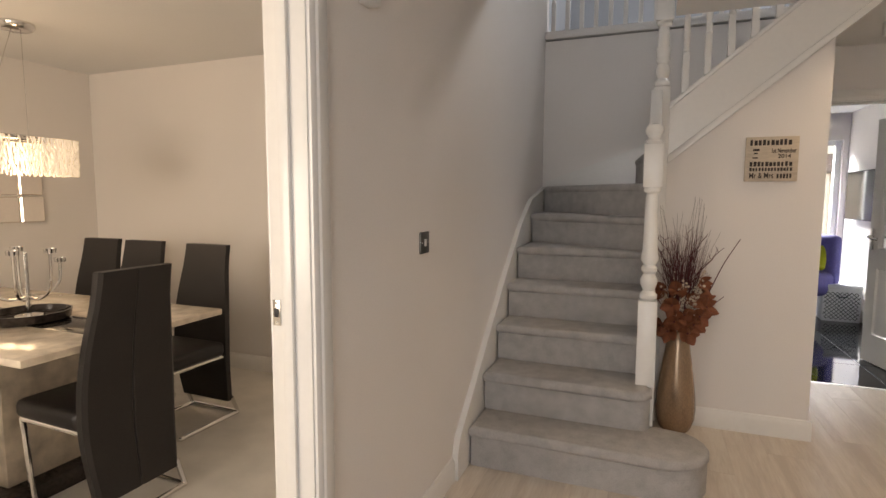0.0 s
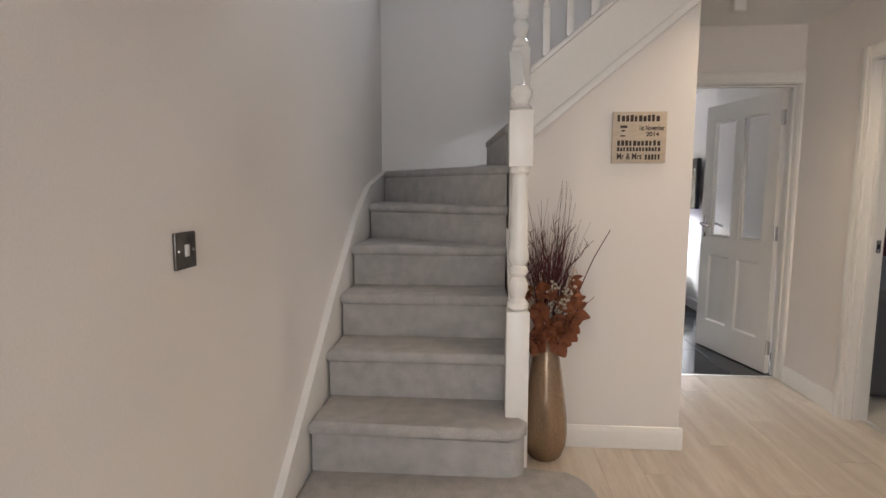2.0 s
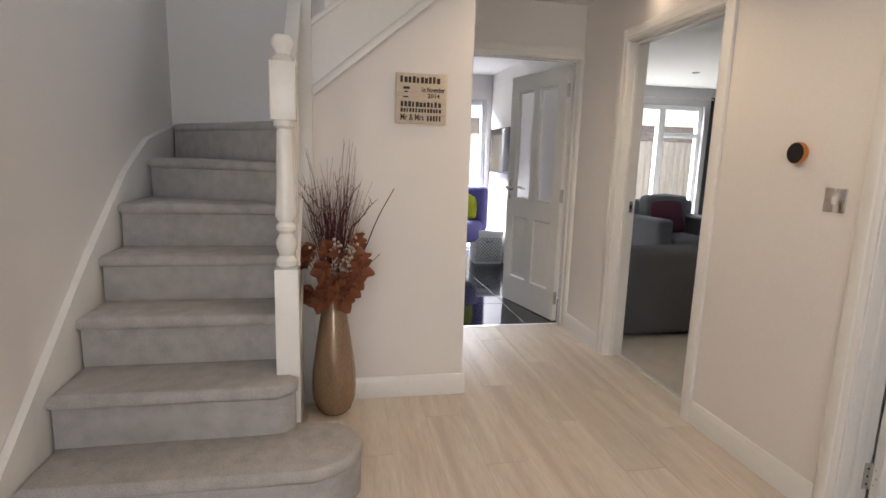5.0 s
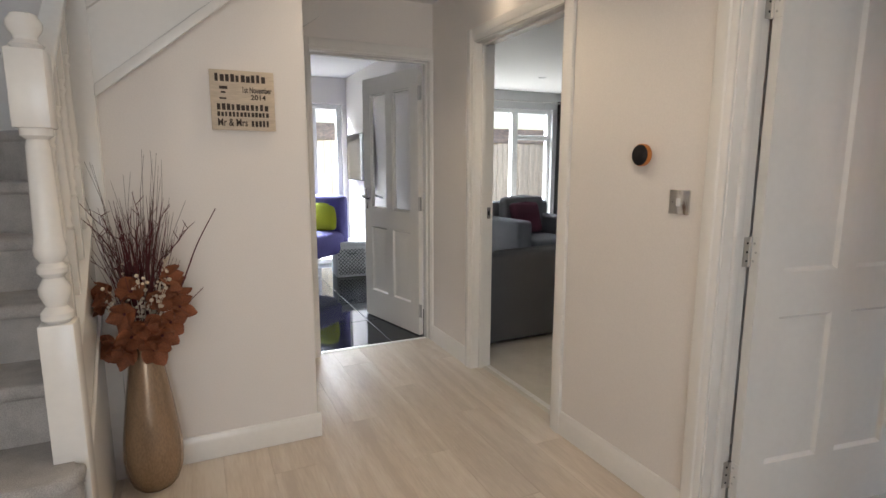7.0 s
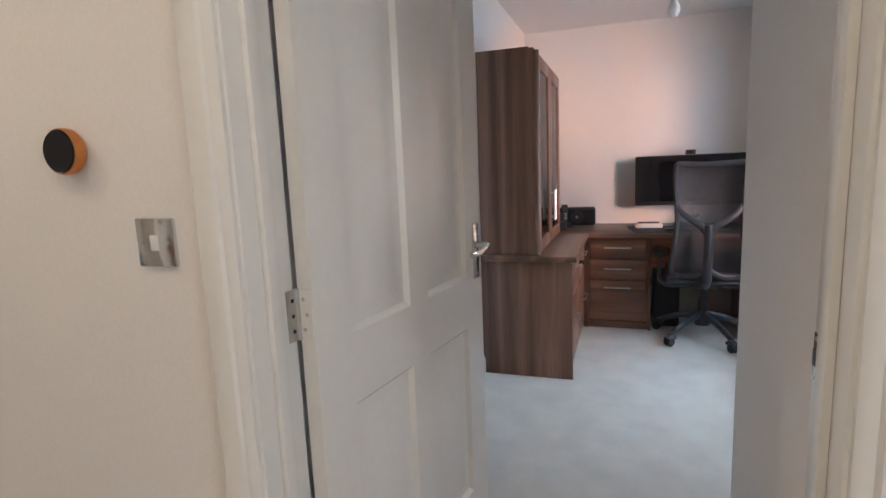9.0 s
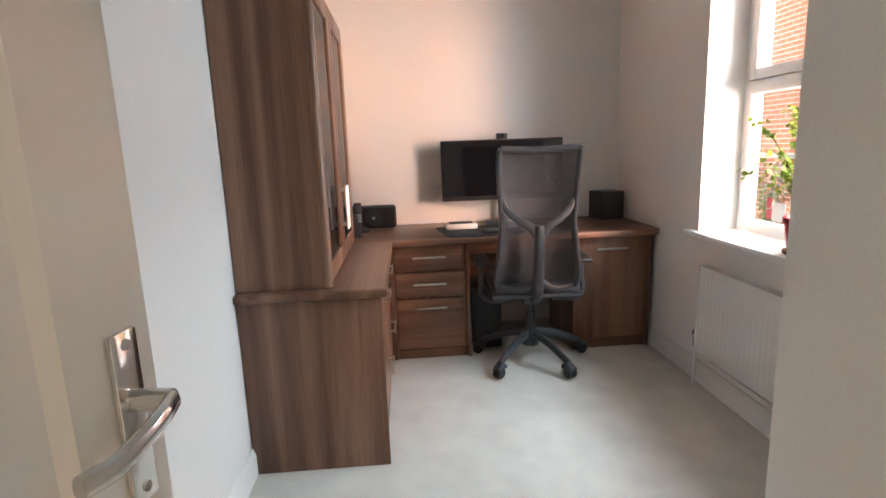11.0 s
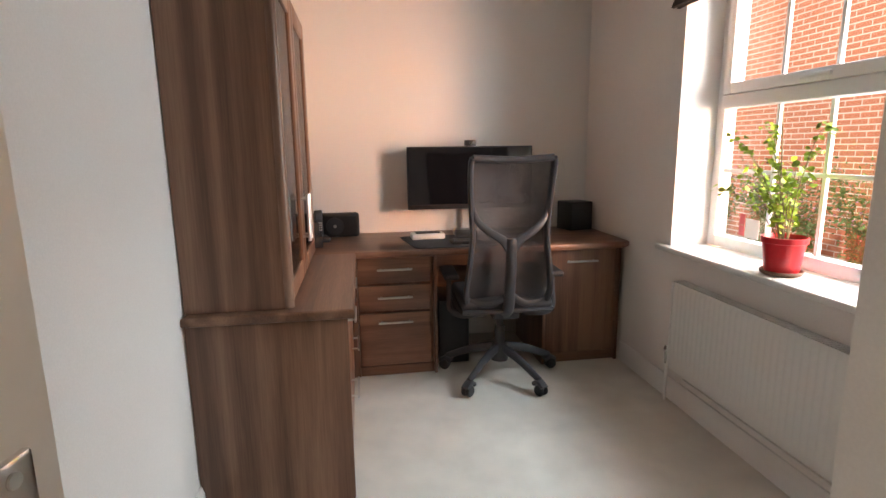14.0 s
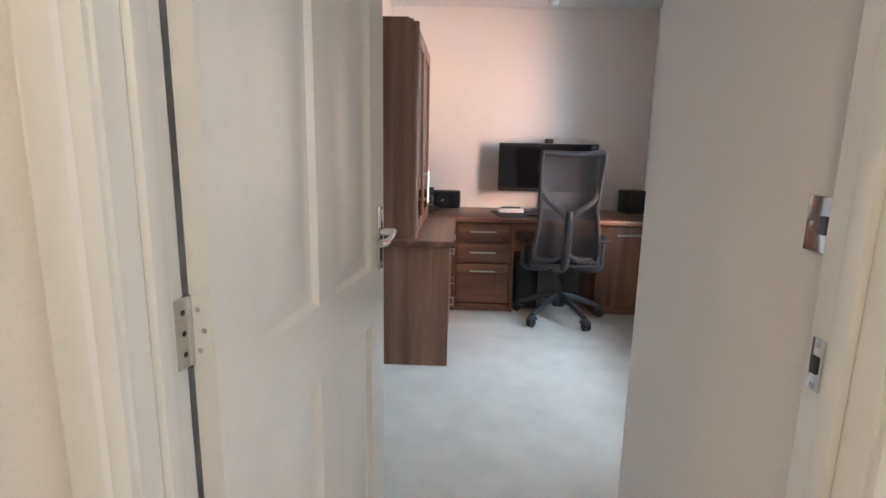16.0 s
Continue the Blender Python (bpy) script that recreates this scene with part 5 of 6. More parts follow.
t = thing("roman_blind", "dark brown roman blind drawn up in folds", "blind")
for k in range(5):
    bm = bmesh.new()
    z = 1.93 + 0.055 * k
    prism(bm, [(-0.088, z + 0.05), (-0.06 + 0.004 * k, z + 0.035), (-0.045 + 0.005 * k, z), (-0.06 + 0.004 * k, z - 0.004), (-0.088, z + 0.02)], 3.33, 4.70, "x")
    part("fold", bm, BLIND, t)
bx("backing", BLIND, t, 3.33, 4.70, -0.0895, -0.074, 1.925, 2.189, 0.002)
bx("headrail", BLIND, t, 3.33, 4.70, -0.088, -0.05, 2.19, 2.25, 0.003)

t = thing("radiator", "white panel radiator below the window", "radiator")
x0, x1, z0, z1 = 3.30, 4.495, 0.195, 0.640
bm = bmesh.new()
n = 36
pts = []
for k in range(n * 4 + 1):
    u = k / (n * 4)
    pts.append((x0 + (x1 - x0) * u, -0.024 - 0.0035 * (0.5 + 0.5 * math.cos(k * math.pi / 2))))
lo = [bm.verts.new((x, y, z0 + 0.03)) for x, y in pts]
hi = [bm.verts.new((x, y, z1 - 0.03)) for x, y in pts]
lo2 = [bm.verts.new((x, -0.034, z0)) for x, y in pts]
hi2 = [bm.verts.new((x, -0.032, z1 - 0.004)) for x, y in pts]
for k in range(len(pts) - 1):
    bm.faces.new((lo[k], lo[k + 1], hi[k + 1], hi[k]))
    bm.faces.new((lo2[k], lo2[k + 1], lo[k + 1], lo[k]))
    bm.faces.new((hi[k], hi[k + 1], hi2[k + 1], hi2[k]))
part("front_panel", bm, RADW, t)
bx("back_panel", RADW, t, x0, x1, -0.078, -0.066, z0, z1 - 0.004, 0.002)
bx("side_cheek", RADW, t, x1, x1 + 0.004, -0.082, -0.020, z0 + 0.01, z1, 0.001)
bx("side_cheek", RADW, t, x0 - 0.004, x0, -0.082, -0.020, z0 + 0.01, z1, 0.001)
bm = bmesh.new()
for q in ((x0, x1, -0.082, -0.074), (x0, x1, -0.028, -0.020)):
    box(bm, *q, z1 - 0.003, z1 + 0.003)
for k in range(80):
    xx = x0 + (x1 - x0) * (k + 0.5) / 80
    box(bm, xx - 0.003, xx + 0.003, -0.074, -0.028, z1 - 0.003, z1 + 0.002)
part("top_grille", bm, RADW, t)
bm = bmesh.new()
tube(bm, [(x1 + 0.004, -0.05, z0 + 0.04), (x1 + 0.05, -0.05, z0 + 0.04)], 0.009, 10)
tube(bm, [(x1 + 0.05, -0.05, z0 + 0.005), (x1 + 0.05, -0.05, z0 + 0.07)], 0.012, 12)
lathe(bm, [(0.016, 0), (0.017, 0.02), (0.012, 0.035)], 14, pose(x1 + 0.05, -0.05, z0 + 0.065))
part("valve", bm, CHROME, t, "small chrome radiator valve")
bm = bmesh.new()
tube(bm, [(x1 + 0.05, -0.05, 0.0), (x1 + 0.05, -0.05, z0 + 0.01)], 0.0075, 10)
tube(bm, [(x0, -0.045, z0 - 0.02), (x1 - 0.1, -0.045, z0 - 0.02)], 0.006, 8)
part("pipe", bm, RADW, t)


def pot_plant():
    t = thing("potted_plant", "leafy green plant in a red pot on the sill", "plant", pose(3.985, -0.145, 0.7905))
    bm = bmesh.new()
    lathe(bm, [(0.0, 0.0), (0.062, 0.0), (0.072, 0.006), (0.076, 0.018), (0.072, 0.019), (0.066, 0.008), (0.0, 0.006)], 28)
    part("saucer", bm, SAUCER, t, "brown plastic saucer")
    bm = bmesh.new()
    lathe(bm, [(0.0, 0.009), (0.055, 0.009), (0.060, 0.02), (0.074, 0.125), (0.080, 0.127), (0.081, 0.148), (0.076, 0.149), (0.071, 0.13), (0.0, 0.12)], 32)
    part("pot", bm, RED, t, "glossy red plastic pot")
    bm = bmesh.new()
    lathe(bm, [(0.0, 0.118), (0.071, 0.131), (0.0, 0.135)], 20)
    part("soil", bm, SOIL, t)
    bm = bmesh.new()
    tube(bm, [(0.01, 0.01, 0.12), (0.05, 0.02, 0.62)], 0.0025, 6)
    part("cane", bm, STEM, t)
    rnd = random.Random(11)
    for k in range(20):
        a = rnd.uniform(0, 6.28)
        L, hgt = rnd.uniform(0.08, 0.26), rnd.uniform(0.16, 0.46)
        if k % 2:
            a, L = rnd.uniform(-0.5, 0.5), rnd.uniform(0.16, 0.34)
        dx, dy = math.cos(a) * L, max(-0.06, min(0.16, math.sin(a) * L * 0.7))
        pts = [(0.012 * math.cos(a), 0.012 * math.sin(a), 0.12), (dx * 0.3, dy * 0.3, 0.12 + hgt * 0.5), (dx * 0.7, dy * 0.7, 0.12 + hgt * 0.9), (dx, dy, 0.12 + hgt)]
        line = curve_pts(pts, 5)
        bm = bmesh.new()
        tube(bm, line, 0.0022, 5, 1.0, 0.0008)
        stem = part("stem", bm, STEM, t)
        for j in range(19):
            p = line[3 + rnd.randrange(len(line) - 3)] + Vector((rnd.uniform(-0.03, 0.03), rnd.uniform(-0.02, 0.02), rnd.uniform(-0.02, 0.025)))
            p.y = max(p.y, -0.11)
            w = rnd.uniform(0.008, 0.0155)
            bm = bmesh.new()
            vs = [bm.verts.new((w * x, w * y, w * z)) for x, y, z in ((0, -0.9, 0), (0.75, -0.55, 0.18), (0.95, 0.1, 0.22), (0.5, 0.8, 0.1), (0, 1.0, -0.1), (-0.5, 0.8, 0.1), (-0.95, 0.1, 0.22), (-0.75, -0.55, 0.18))]
            c0 = bm.verts.new((0, 0, 0))
            for q in range(8):
                bm.faces.new((c0, vs[q], vs[(q + 1) % 8]))
            lf = part("leaf", bm, LEAF, stem)
            lf.matrix_basis = Matrix.Translation(p) @ pose(0, 0, 0, rnd.uniform(-60, 60), rnd.uniform(-60, 60), rnd.uniform(0, 360))


pot_plant()
t = thing("pendant_bulb", "bare bulb on a short white ceiling pendant", "ceiling light", pose(4.0, 1.012, H))
bm = bmesh.new()
lathe(bm, [(0.045, -0.0005), (0.045, -0.012), (0.02, -0.03), (0.006, -0.035), (0.0, -0.035)], 24)
part("ceiling_rose", bm, PLASTIC, t)
bm = bmesh.new()
tube(bm, [(0, 0, -0.03), (0, 0, -0.25)], 0.0035, 8)
part("flex", bm, PLASTIC, t)
bm = bmesh.new()
lathe(bm, [(0.012, -0.24), (0.018, -0.25), (0.018, -0.30), (0.0, -0.30)], 18)
part("lamp_holder", bm, PLASTIC, t)
bm = bmesh.new()
lathe(bm, [(0.013, -0.30), (0.016, -0.32), (0.029, -0.35), (0.030, -0.37), (0.02, -0.395), (0.0, -0.402)], 20)
part("bulb", bm, PLASTIC, t)


# ---- dining room ----
def dining_chair(m, group="dining chairs"):
    t = thing("dining_chair", "black leather high-backed dining chair on a chrome frame", "chair", m, group)
    # faces +x; the back leans to -x
    bm = bmesh.new()
    prof = [(-0.215, 0.10), (-0.19, 0.30), (-0.185, 0.46), (-0.205, 0.71), (-0.265, 1.05)]
    front = [(x + 0.038, z) for x, z in prof]
    line = curve_pts([(x, 0, z) for x, z in prof], 5)
    rows = []
    for p in line:
        f = (p.z - 0.10) / 0.92
        w = 0.185 + 0.035 * math.sin(math.pi * min(1, f * 1.1)) - 0.02 * f
        rows.append([bm.verts.new((p.x - 0.02, s * w, p.z)) for s in (-1, -0.92, -0.03, 0, 0.03, 0.92, 1)] + [bm.verts.new((p.x + 0.025, s * w, p.z)) for s in (1, 0.92, -0.92, -1)])
        rows[-1][0].co.x += 0.012
        rows[-1][6].co.x += 0.012
        rows[-1][3].co.x += 0.006
    for ra, rb in zip(rows, rows[1:]):
        for k in range(11):
            bm.faces.new((ra[k], ra[(k + 1) % 11], rb[(k + 1) % 11], rb[k]))
    bm.faces.new(rows[0])
    bm.faces.new(rows[-1][::-1])
    part("backrest", bm, LEATHER, t, "tall black leather back with a centre seam")
    bm = bmesh.new()
    soft(bm, -0.16, 0.25, -0.215, 0.215, 0.40, 0.485, 0.03, 0.006)
    part("seat", bm, LEATHER, t)
    for s in (-1, 1):
        bm = bmesh.new()
        tube(bm, curve_pts([(0.24, s * 0.19, 0.39), (0.225, s * 0.19, 0.30), (0.20, s * 0.19, 0.06), (0.17, s * 0.19, 0.014), (0.10, s * 0.19, 0.012), (-0.26, s * 0.19, 0.012)], 4), 0.012, 10)
        tube(bm, [(-0.16, s * 0.19, 0.392), (0.24, s * 0.19, 0.392)], 0.012, 10)
        tube(bm, [(-0.26, s * 0.19, 0.012), (-0.215, s * 0.19, 0.12)], 0.012, 10)
        part("leg", bm, CHROME, t, "bent chrome tube runner")
    bm = bmesh.new()
    tube(bm, [(-0.26, -0.19, 0.012), (-0.26, 0.19, 0.012)], 0.012, 10)
    part("cross_bar", bm, CHROME, t)
    return t


first_chair = dining_chair(pose(-2.505, 1.304, 0, 0, 0, 178))
for x, y, r in ((-2.81, 1.985, -92), (-3.39, 2.035, -90), (-3.83, 2.065, -90), (-2.72, 0.655, 84), (-4.39, 1.485, 2)):
    copy_thing(first_chair, pose(x, y, 0, 0, 0, r))


t = thing("dining_table", "cream marble dining table with a dark centre band", "table", pose(0.027, 0.034, 0))
bm = bmesh.new()
for q in ((-2.36, -4.30, 0.86, 1.20), (-2.36, -4.30, 1.42, 1.82)):
    box(bm, q[1], q[0], q[2], q[3], 0.73, 0.76, 0.004)
part("tabletop", bm, MARBLE, t)
bx("centre_band", DARKSTONE, t, -4.30, -2.36, 1.201, 1.419, 0.728, 0.759, 0.003, "dark brown polished stone band")
bx("apron", MARBLE, t, -4.10, -2.62, 1.02, 1.66, 0.66, 0.727, 0.004)
for x in (-3.0, -3.85):
    bx("pedestal_leg", MARBLE, t, x - 0.16, x + 0.16, 1.05, 1.63, 0.08, 0.6595, 0.004)
bx("base_plinth", DARKSTONE, t, -4.1, -2.75, 0.98, 1.70, 0.0, 0.079, 0.004)

t = thing("serving_tray", "round dark wooden tray on the table", "tray", pose(-2.98, 1.315, 0.7605))
bm = bmesh.new()
lathe(bm, [(0.0, 0.0), (0.15, 0.0), (0.165, 0.008), (0.17, 0.045), (0.163, 0.045), (0.155, 0.02), (0.0, 0.018)], 36)
part("tray", bm, DARKSTONE, t)
t = thing("candelabra", "silver five-armed candle holder on the tray", "candle holder", pose(-2.98, 1.315, 0.779))
bm = bmesh.new()
lathe(bm, [(0.0, 0.0), (0.06, 0.0), (0.055, 0.008), (0.012, 0.016), (0.010, 0.10), (0.008, 0.30), (0.0, 0.30)], 20)
part("stem", bm, CHROME, t)
for k in range(5):
    a = radians(72 * k + 20)
    r, top_z = (0.16, 0.24) if k % 2 else (0.12, 0.30)
    c, s = math.cos(a), math.sin(a)
    bm = bmesh.new()
    tube(bm, curve_pts([(0, 0, 0.09), (r * 0.5 * c, r * 0.5 * s, 0.085), (r * 0.92 * c, r * 0.92 * s, 0.14), (r * c, r * s, top_z)], 6), 0.006, 10)
    arm = part("arm", bm, CHROME, t)
    bm = bmesh.new()
    lathe(bm, [(0.0, 0.0), (0.024, 0.0), (0.026, 0.022), (0.022, 0.022), (0.02, 0.006), (0.0, 0.006)], 18, pose(r * c, r * s, top_z))
    part("candle_cup", bm, CHROME, arm)

t = thing("chandelier", "oblong crystal chandelier glowing warm over the table", "chandelier", pose(-3.62, 1.635, -0.03))
bm = bmesh.new()
lathe(bm, [(0.0, H - 0.015), (0.07, H - 0.013), (0.085, H - 0.005), (0.095, H + 0.01), (0.095, H + 0.0295)], 28, pose(-0.217, 0.226, 0))
part("canopy", bm, CHROME, t)
for y in (-0.05, 0.05):
    bm = bmesh.new()
    tube(bm, [(-0.217, 0.226 + y * 0.5, H), (0, y * 2.4, 1.70)], 0.0018, 6)
    part("suspension_wire", bm, CHROME, t)
bm = bmesh.new()
for q in (1.69, 1.705):
    tube(bm, [(0.11 * math.cos(a * 0.2618), 0.36 * math.sin(a * 0.2618), q) for a in range(25)], 0.006, 6)
part("rim", bm, CHROME, t)
rnd = random.Random(8)
bm = bmesh.new()
for k in range(420):
    a = 2 * math.pi * k / 420
    ca, sa = math.cos(a), math.sin(a)
    x = 0.115 * (abs(ca) ** 0.5) * (1 if ca > 0 else -1)
    y = 0.36 * (abs(sa) ** 0.5) * (1 if sa > 0 else -1)
    z = 1.705
    while z > 1.51:
        # short twisted links of cut glass hanging one below another
        step = rnd.uniform(0.025, 0.055)
        dx, dy = rnd.uniform(-0.008, 0.008), rnd.uniform(-0.008, 0.008)
        tube(bm, [(x + dx, y + dy, z), (x - dy, y + dx, max(z - step, 1.488 + rnd.uniform(0, 0.01)))], 0.0042, 4)
        z -= step
tagged(part("crystal_fringe", bm, CRYSTAL, t, "glowing twisted crystal rods"), kind="stuff")

t = thing("wall_mirror", "silver mirror of many small squares on the wall", "mirror", pose(0, 0.05, 0.02))
rnd = random.Random(4)
for i in range(4):
    for j in range(3):
        y0, z0 = 1.78 + 0.17 * i, 1.12 + 0.21 * j
        bm = bmesh.new()
        box(bm, -4.749, -4.715 - rnd.uniform(0, 0.02), y0, y0 + 0.168, z0, z0 + 0.198, 0.008, 1)
        part("mirror_tile", bm, MIRROR, t)


# ---- kitchen seen through its door ----
def glazed_unit(name, label, x0, x1, y, z1, bars_at, rails):
    t = thing(name, label, "window")
    tagged(t, kind="structure")
    bm = bmesh.new()
    for q in frame_boxes(x0, x1, 0.0, z1, 0.06, y, y + 0.07):
        box(bm, *q, 0.004)
    part("window_frame", bm, UPVC, t)
    for b in bars_at:
        bx("mullion", UPVC, t, b - 0.05, b + 0.05, y - 0.01, y + 0.0695, 0.0605, z1 - 0.0605, 0.004)
    for xa, xb, zz in rails:
        bx("transom", UPVC, t, xa, xb, y - 0.005, y + 0.069, zz - 0.035, zz + 0.035, 0.004)
    g = bx("glass_pane", GLASS, t, x0 + 0.05, x1 - 0.05, y + 0.033, y + 0.037, 0.05, z1 - 0.05, 0)
    g.visible_shadow = False


glazed_unit("window_kitchen", "white framed glazed garden doors of the kitchen", 0.102, 1.898, 7.55, 2.048, [0.80, 1.53], [])
glazed_unit("window_living", "white framed garden doors and side windows", 3.202, 5.178, 7.55, 2.118, [3.86, 4.53], [(4.581, 5.117, 1.70)])

t = thing("storage_box", "grey lidded fabric box with a lattice front", "storage box", pose(1.748, 6.76, 0, 0, 0, -4))
bx("body", BOXGREY, t, -0.175, 0.175, -0.17, 0.17, 0.003, 0.36, 0.008)
bx("lid", BOXGREY, t, -0.182, 0.182, -0.177, 0.177, 0.36, 0.41, 0.008)
bm = bmesh.new()
for i in range(-8, 17):
    for s in (-1, 1):
        pts = []
        for k in range(13):
            z = 0.03 + 0.30 * k / 12
            x = -0.17 + 0.0425 * i + s * (z - 0.03)
            if -0.165 <= x <= 0.165:
                pts.append((x, -0.171, z))
        if len(pts) > 1:
            tube(bm, [pts[0], pts[-1]], 0.0035, 4)
tagged(part("lattice", bm, BOXDARK, t, "dark diamond lattice pattern"), kind="stuff")
bm = bmesh.new()
tube(bm, curve_pts([(-0.05, -0.172, 0.30), (-0.03, -0.19, 0.28), (0.03, -0.19, 0.28), (0.05, -0.172, 0.30)], 4), 0.008, 8)
part("handle", bm, BOXDARK, t)

t = thing("purple_armchair", "purple velvet slipper chair by the garden door", "armchair", pose(1.30, 6.75, 0, 0, 0, -50))
bm = bmesh.new()
soft(bm, -0.31, 0.31, -0.34, 0.26, 0.27, 0.53, 0.06, 0.02)
part("seat", bm, PURPLE, t)
bm = bmesh.new()
soft(bm, -0.31, 0.31, 0.19, 0.34, 0.29, 0.94, 0.055, 0.012)
part("backrest", bm, PURPLE, t)
for sx in (-1, 1):
    for y in (-0.28, 0.28):
        bm = bmesh.new()
        lathe(bm, [(0.025, 0.30), (0.015, 0.0)], 10, pose(sx * 0.26, y, 0))
        part("leg", bm, DARKSTONE, t)
t = thing("lime_cushion", "lime green cushion leaning on the purple chair", "cushion", pose(1.45, 6.83, 0.695, 0, 0, -40) @ pose(0, 0, 0, -20, 0, 0))
bm = bmesh.new()
soft(bm, -0.20, 0.20, -0.05, 0.05, -0.155, 0.155, 0.045, 0.02)
part("cover", bm, LIME, t)
t = thing("wall_television", "flat black television on a wall bracket", "television", pose(1.895, 6.76, 1.38))
bx("housing", BLACK, t, -0.02, 0.02, -0.44, 0.44, -0.27, 0.27, 0.004)
bx("screen", SCREEN, t, -0.0225, -0.0202, -0.43, 0.43, -0.26, 0.26, 0.0)
bx("bracket", STEEL, t, 0.0205, 0.061, -0.05, 0.05, -0.05, 0.05, 0.002)

# ---- living room seen through its door ----


def sofa(name, label, m, w, d, seat_h, arm_h, back_h, mat, over=0.06):
    """Faces -y in its own frame; w wide, d deep."""
    t = thing(name, label, "sofa" if w > 1.3 else "armchair", m)
    aw = 0.20
    parts_ = [("frame", -w / 2 + 0.02, w / 2 - 0.02, -d / 2 + 0.03, d / 2 - 0.03, 0.025, 0.28, 0.015), ("seat_cushion", -w / 2 + aw, w / 2 - aw, -d / 2, d / 2 - 0.2, 0.28, seat_h, 0.05),
              ("backrest", -w / 2 + 0.01, w / 2 - 0.01, d / 2 - 0.22, d / 2, 0.03, back_h, 0.05), ("armrest", -w / 2, -w / 2 + aw, -d / 2 + 0.02, d / 2 - 0.1, 0.03, arm_h, 0.05), ("armrest", w / 2 - aw, w / 2, -d / 2 + 0.02, d / 2 - 0.1, 0.03, arm_h, 0.05)]
    for nm, *q, r in parts_:
        bm = bmesh.new()
        soft(bm, *q, r, 0.008)
        part(nm, bm, mat, t)
    bm = bmesh.new()
    soft(bm, -w / 2 + aw, w / 2 - aw, d / 2 - 0.36, d / 2 - 0.2, seat_h, back_h + over, 0.06, 0.02)
    part("back_cushion", bm, mat, t)
    for sx in (-1, 1):
        for sy in (-1, 1):
            bm = bmesh.new()
            lathe(bm, [(0.025, 0.05), (0.02, 0.0)], 10, pose(sx * (w / 2 - 0.08), sy * (d / 2 - 0.08), 0))
            part("foot", bm, DARKSTONE, t)
    return t


sofa("sofa", "dark grey fabric sofa seen from behind", pose(2.87, 4.235, 0, 0, 0, 180), 1.9, 0.86, 0.46, 0.58, 0.672, SOFA, -0.02)
sofa("armchair", "blue-grey fabric armchair with a plum cushion", pose(3.68, 5.85, 0, 0, 0, 6), 1.0, 0.88, 0.49, 0.70, 0.86, ARMCHAIR)
t = thing("plum_cushion", "plum purple cushion on the armchair", "cushion", pose(3.68, 5.85, 0, 0, 0, 6) @ pose(-0.06, 0.0, 0.685, -18))
bm = bmesh.new()
soft(bm, -0.2, 0.2, -0.05, 0.05, -0.18, 0.18, 0.045, 0.02)
part("cover", bm, PLUM, t)
t = thing("curtain", "long black eyelet curtain hanging to the floor", "curtain", pose(5.37, 7.42, 0))
bm = bmesh.new()
n = 40
lo = [bm.verts.new((-0.17 + 0.34 * k / n, 0.035 * math.sin(k * 1.05), 0.02)) for k in range(n + 1)]
hi = [bm.verts.new((-0.15 + 0.30 * k / n, 0.03 * math.sin(k * 1.05), 2.24)) for k in range(n + 1)]
for k in range(n):
    bm.faces.new((lo[k], lo[k + 1], hi[k + 1], hi[k]))
bmesh.ops.solidify(bm, geom=bm.faces[:], thickness=0.004)
part("drape", bm, CURTAIN, t)
t = thing("curtain_pole", "thin metal curtain pole above the garden doors", "curtain pole")
bm = bmesh.new()
tube(bm, [(3.0, 7.42, 2.21), (5.75, 7.42, 2.21)], 0.011, 10)
part("pole", bm, STEEL, t)
for x in (3.05, 5.70):
    bm = bmesh.new()
    tube(bm, [(x, 7.42, 2.21), (x, 7.499, 2.21)], 0.008, 8)
    part("bracket", bm, STEEL, t)
t = thing("console_table", "mirrored console table against the living room wall", "console table", pose(6.15, 7.22, 0))
bx("top", MIRROR, t, -0.45, 0.45, -0.18, 0.18, 0.74, 0.78, 0.004)
for s in (-1, 1):
    bx("leg", MIRROR, t, s * 0.40 - 0.04, s * 0.40 + 0.04, -0.16, 0.16, 0.0, 0.7395, 0.004)
t = thing("orchid_vase", "glass vase with dark pink orchids", "vase", pose(6.0, 7.20, 0.7805))
bm = bmesh.new()
lathe(bm, [(0.0, 0.0), (0.05, 0.0), (0.055, 0.12), (0.035, 0.2), (0.04, 0.24), (0.035, 0.24), (0.0, 0.1)], 20)
part("vase_body", bm, MIRROR, t)
rnd = random.Random(2)
for k in range(9):
    a, z = rnd.uniform(0, 6.28), rnd.uniform(0.3, 0.85)
    r = 0.16 * (z - 0.2)
    bm = bmesh.new()
    tube(bm, curve_pts([(0, 0, 0.1), (r * 0.3 * math.cos(a), r * 0.3 * math.sin(a), z * 0.6), (r * math.cos(a), r * math.sin(a), z)], 4), 0.003, 5)
    st = part("stem", bm, BUSH, t)
    for j in range(5):
        bm = bmesh.new()
        bmesh.ops.create_icosphere(bm, subdivisions=1, radius=0.03, matrix=Matrix.Translation((r * math.cos(a) + rnd.uniform(-0.05, 0.05), r * math.sin(a) + rnd.uniform(-0.04, 0.04), z + rnd.uniform(-0.05, 0.05))) @ pose(0, 0, 0, rnd.uniform(0, 90), rnd.uniform(0, 90)) @ Matrix.Diagonal((1, 1, 0.3, 1)))
        part("flower", bm, PLUM, st)
t = thing("downlight", "small unlit recessed lamp in the living room ceiling", "downlight", pose(4.15, 6.35, H))
bm = bmesh.new()
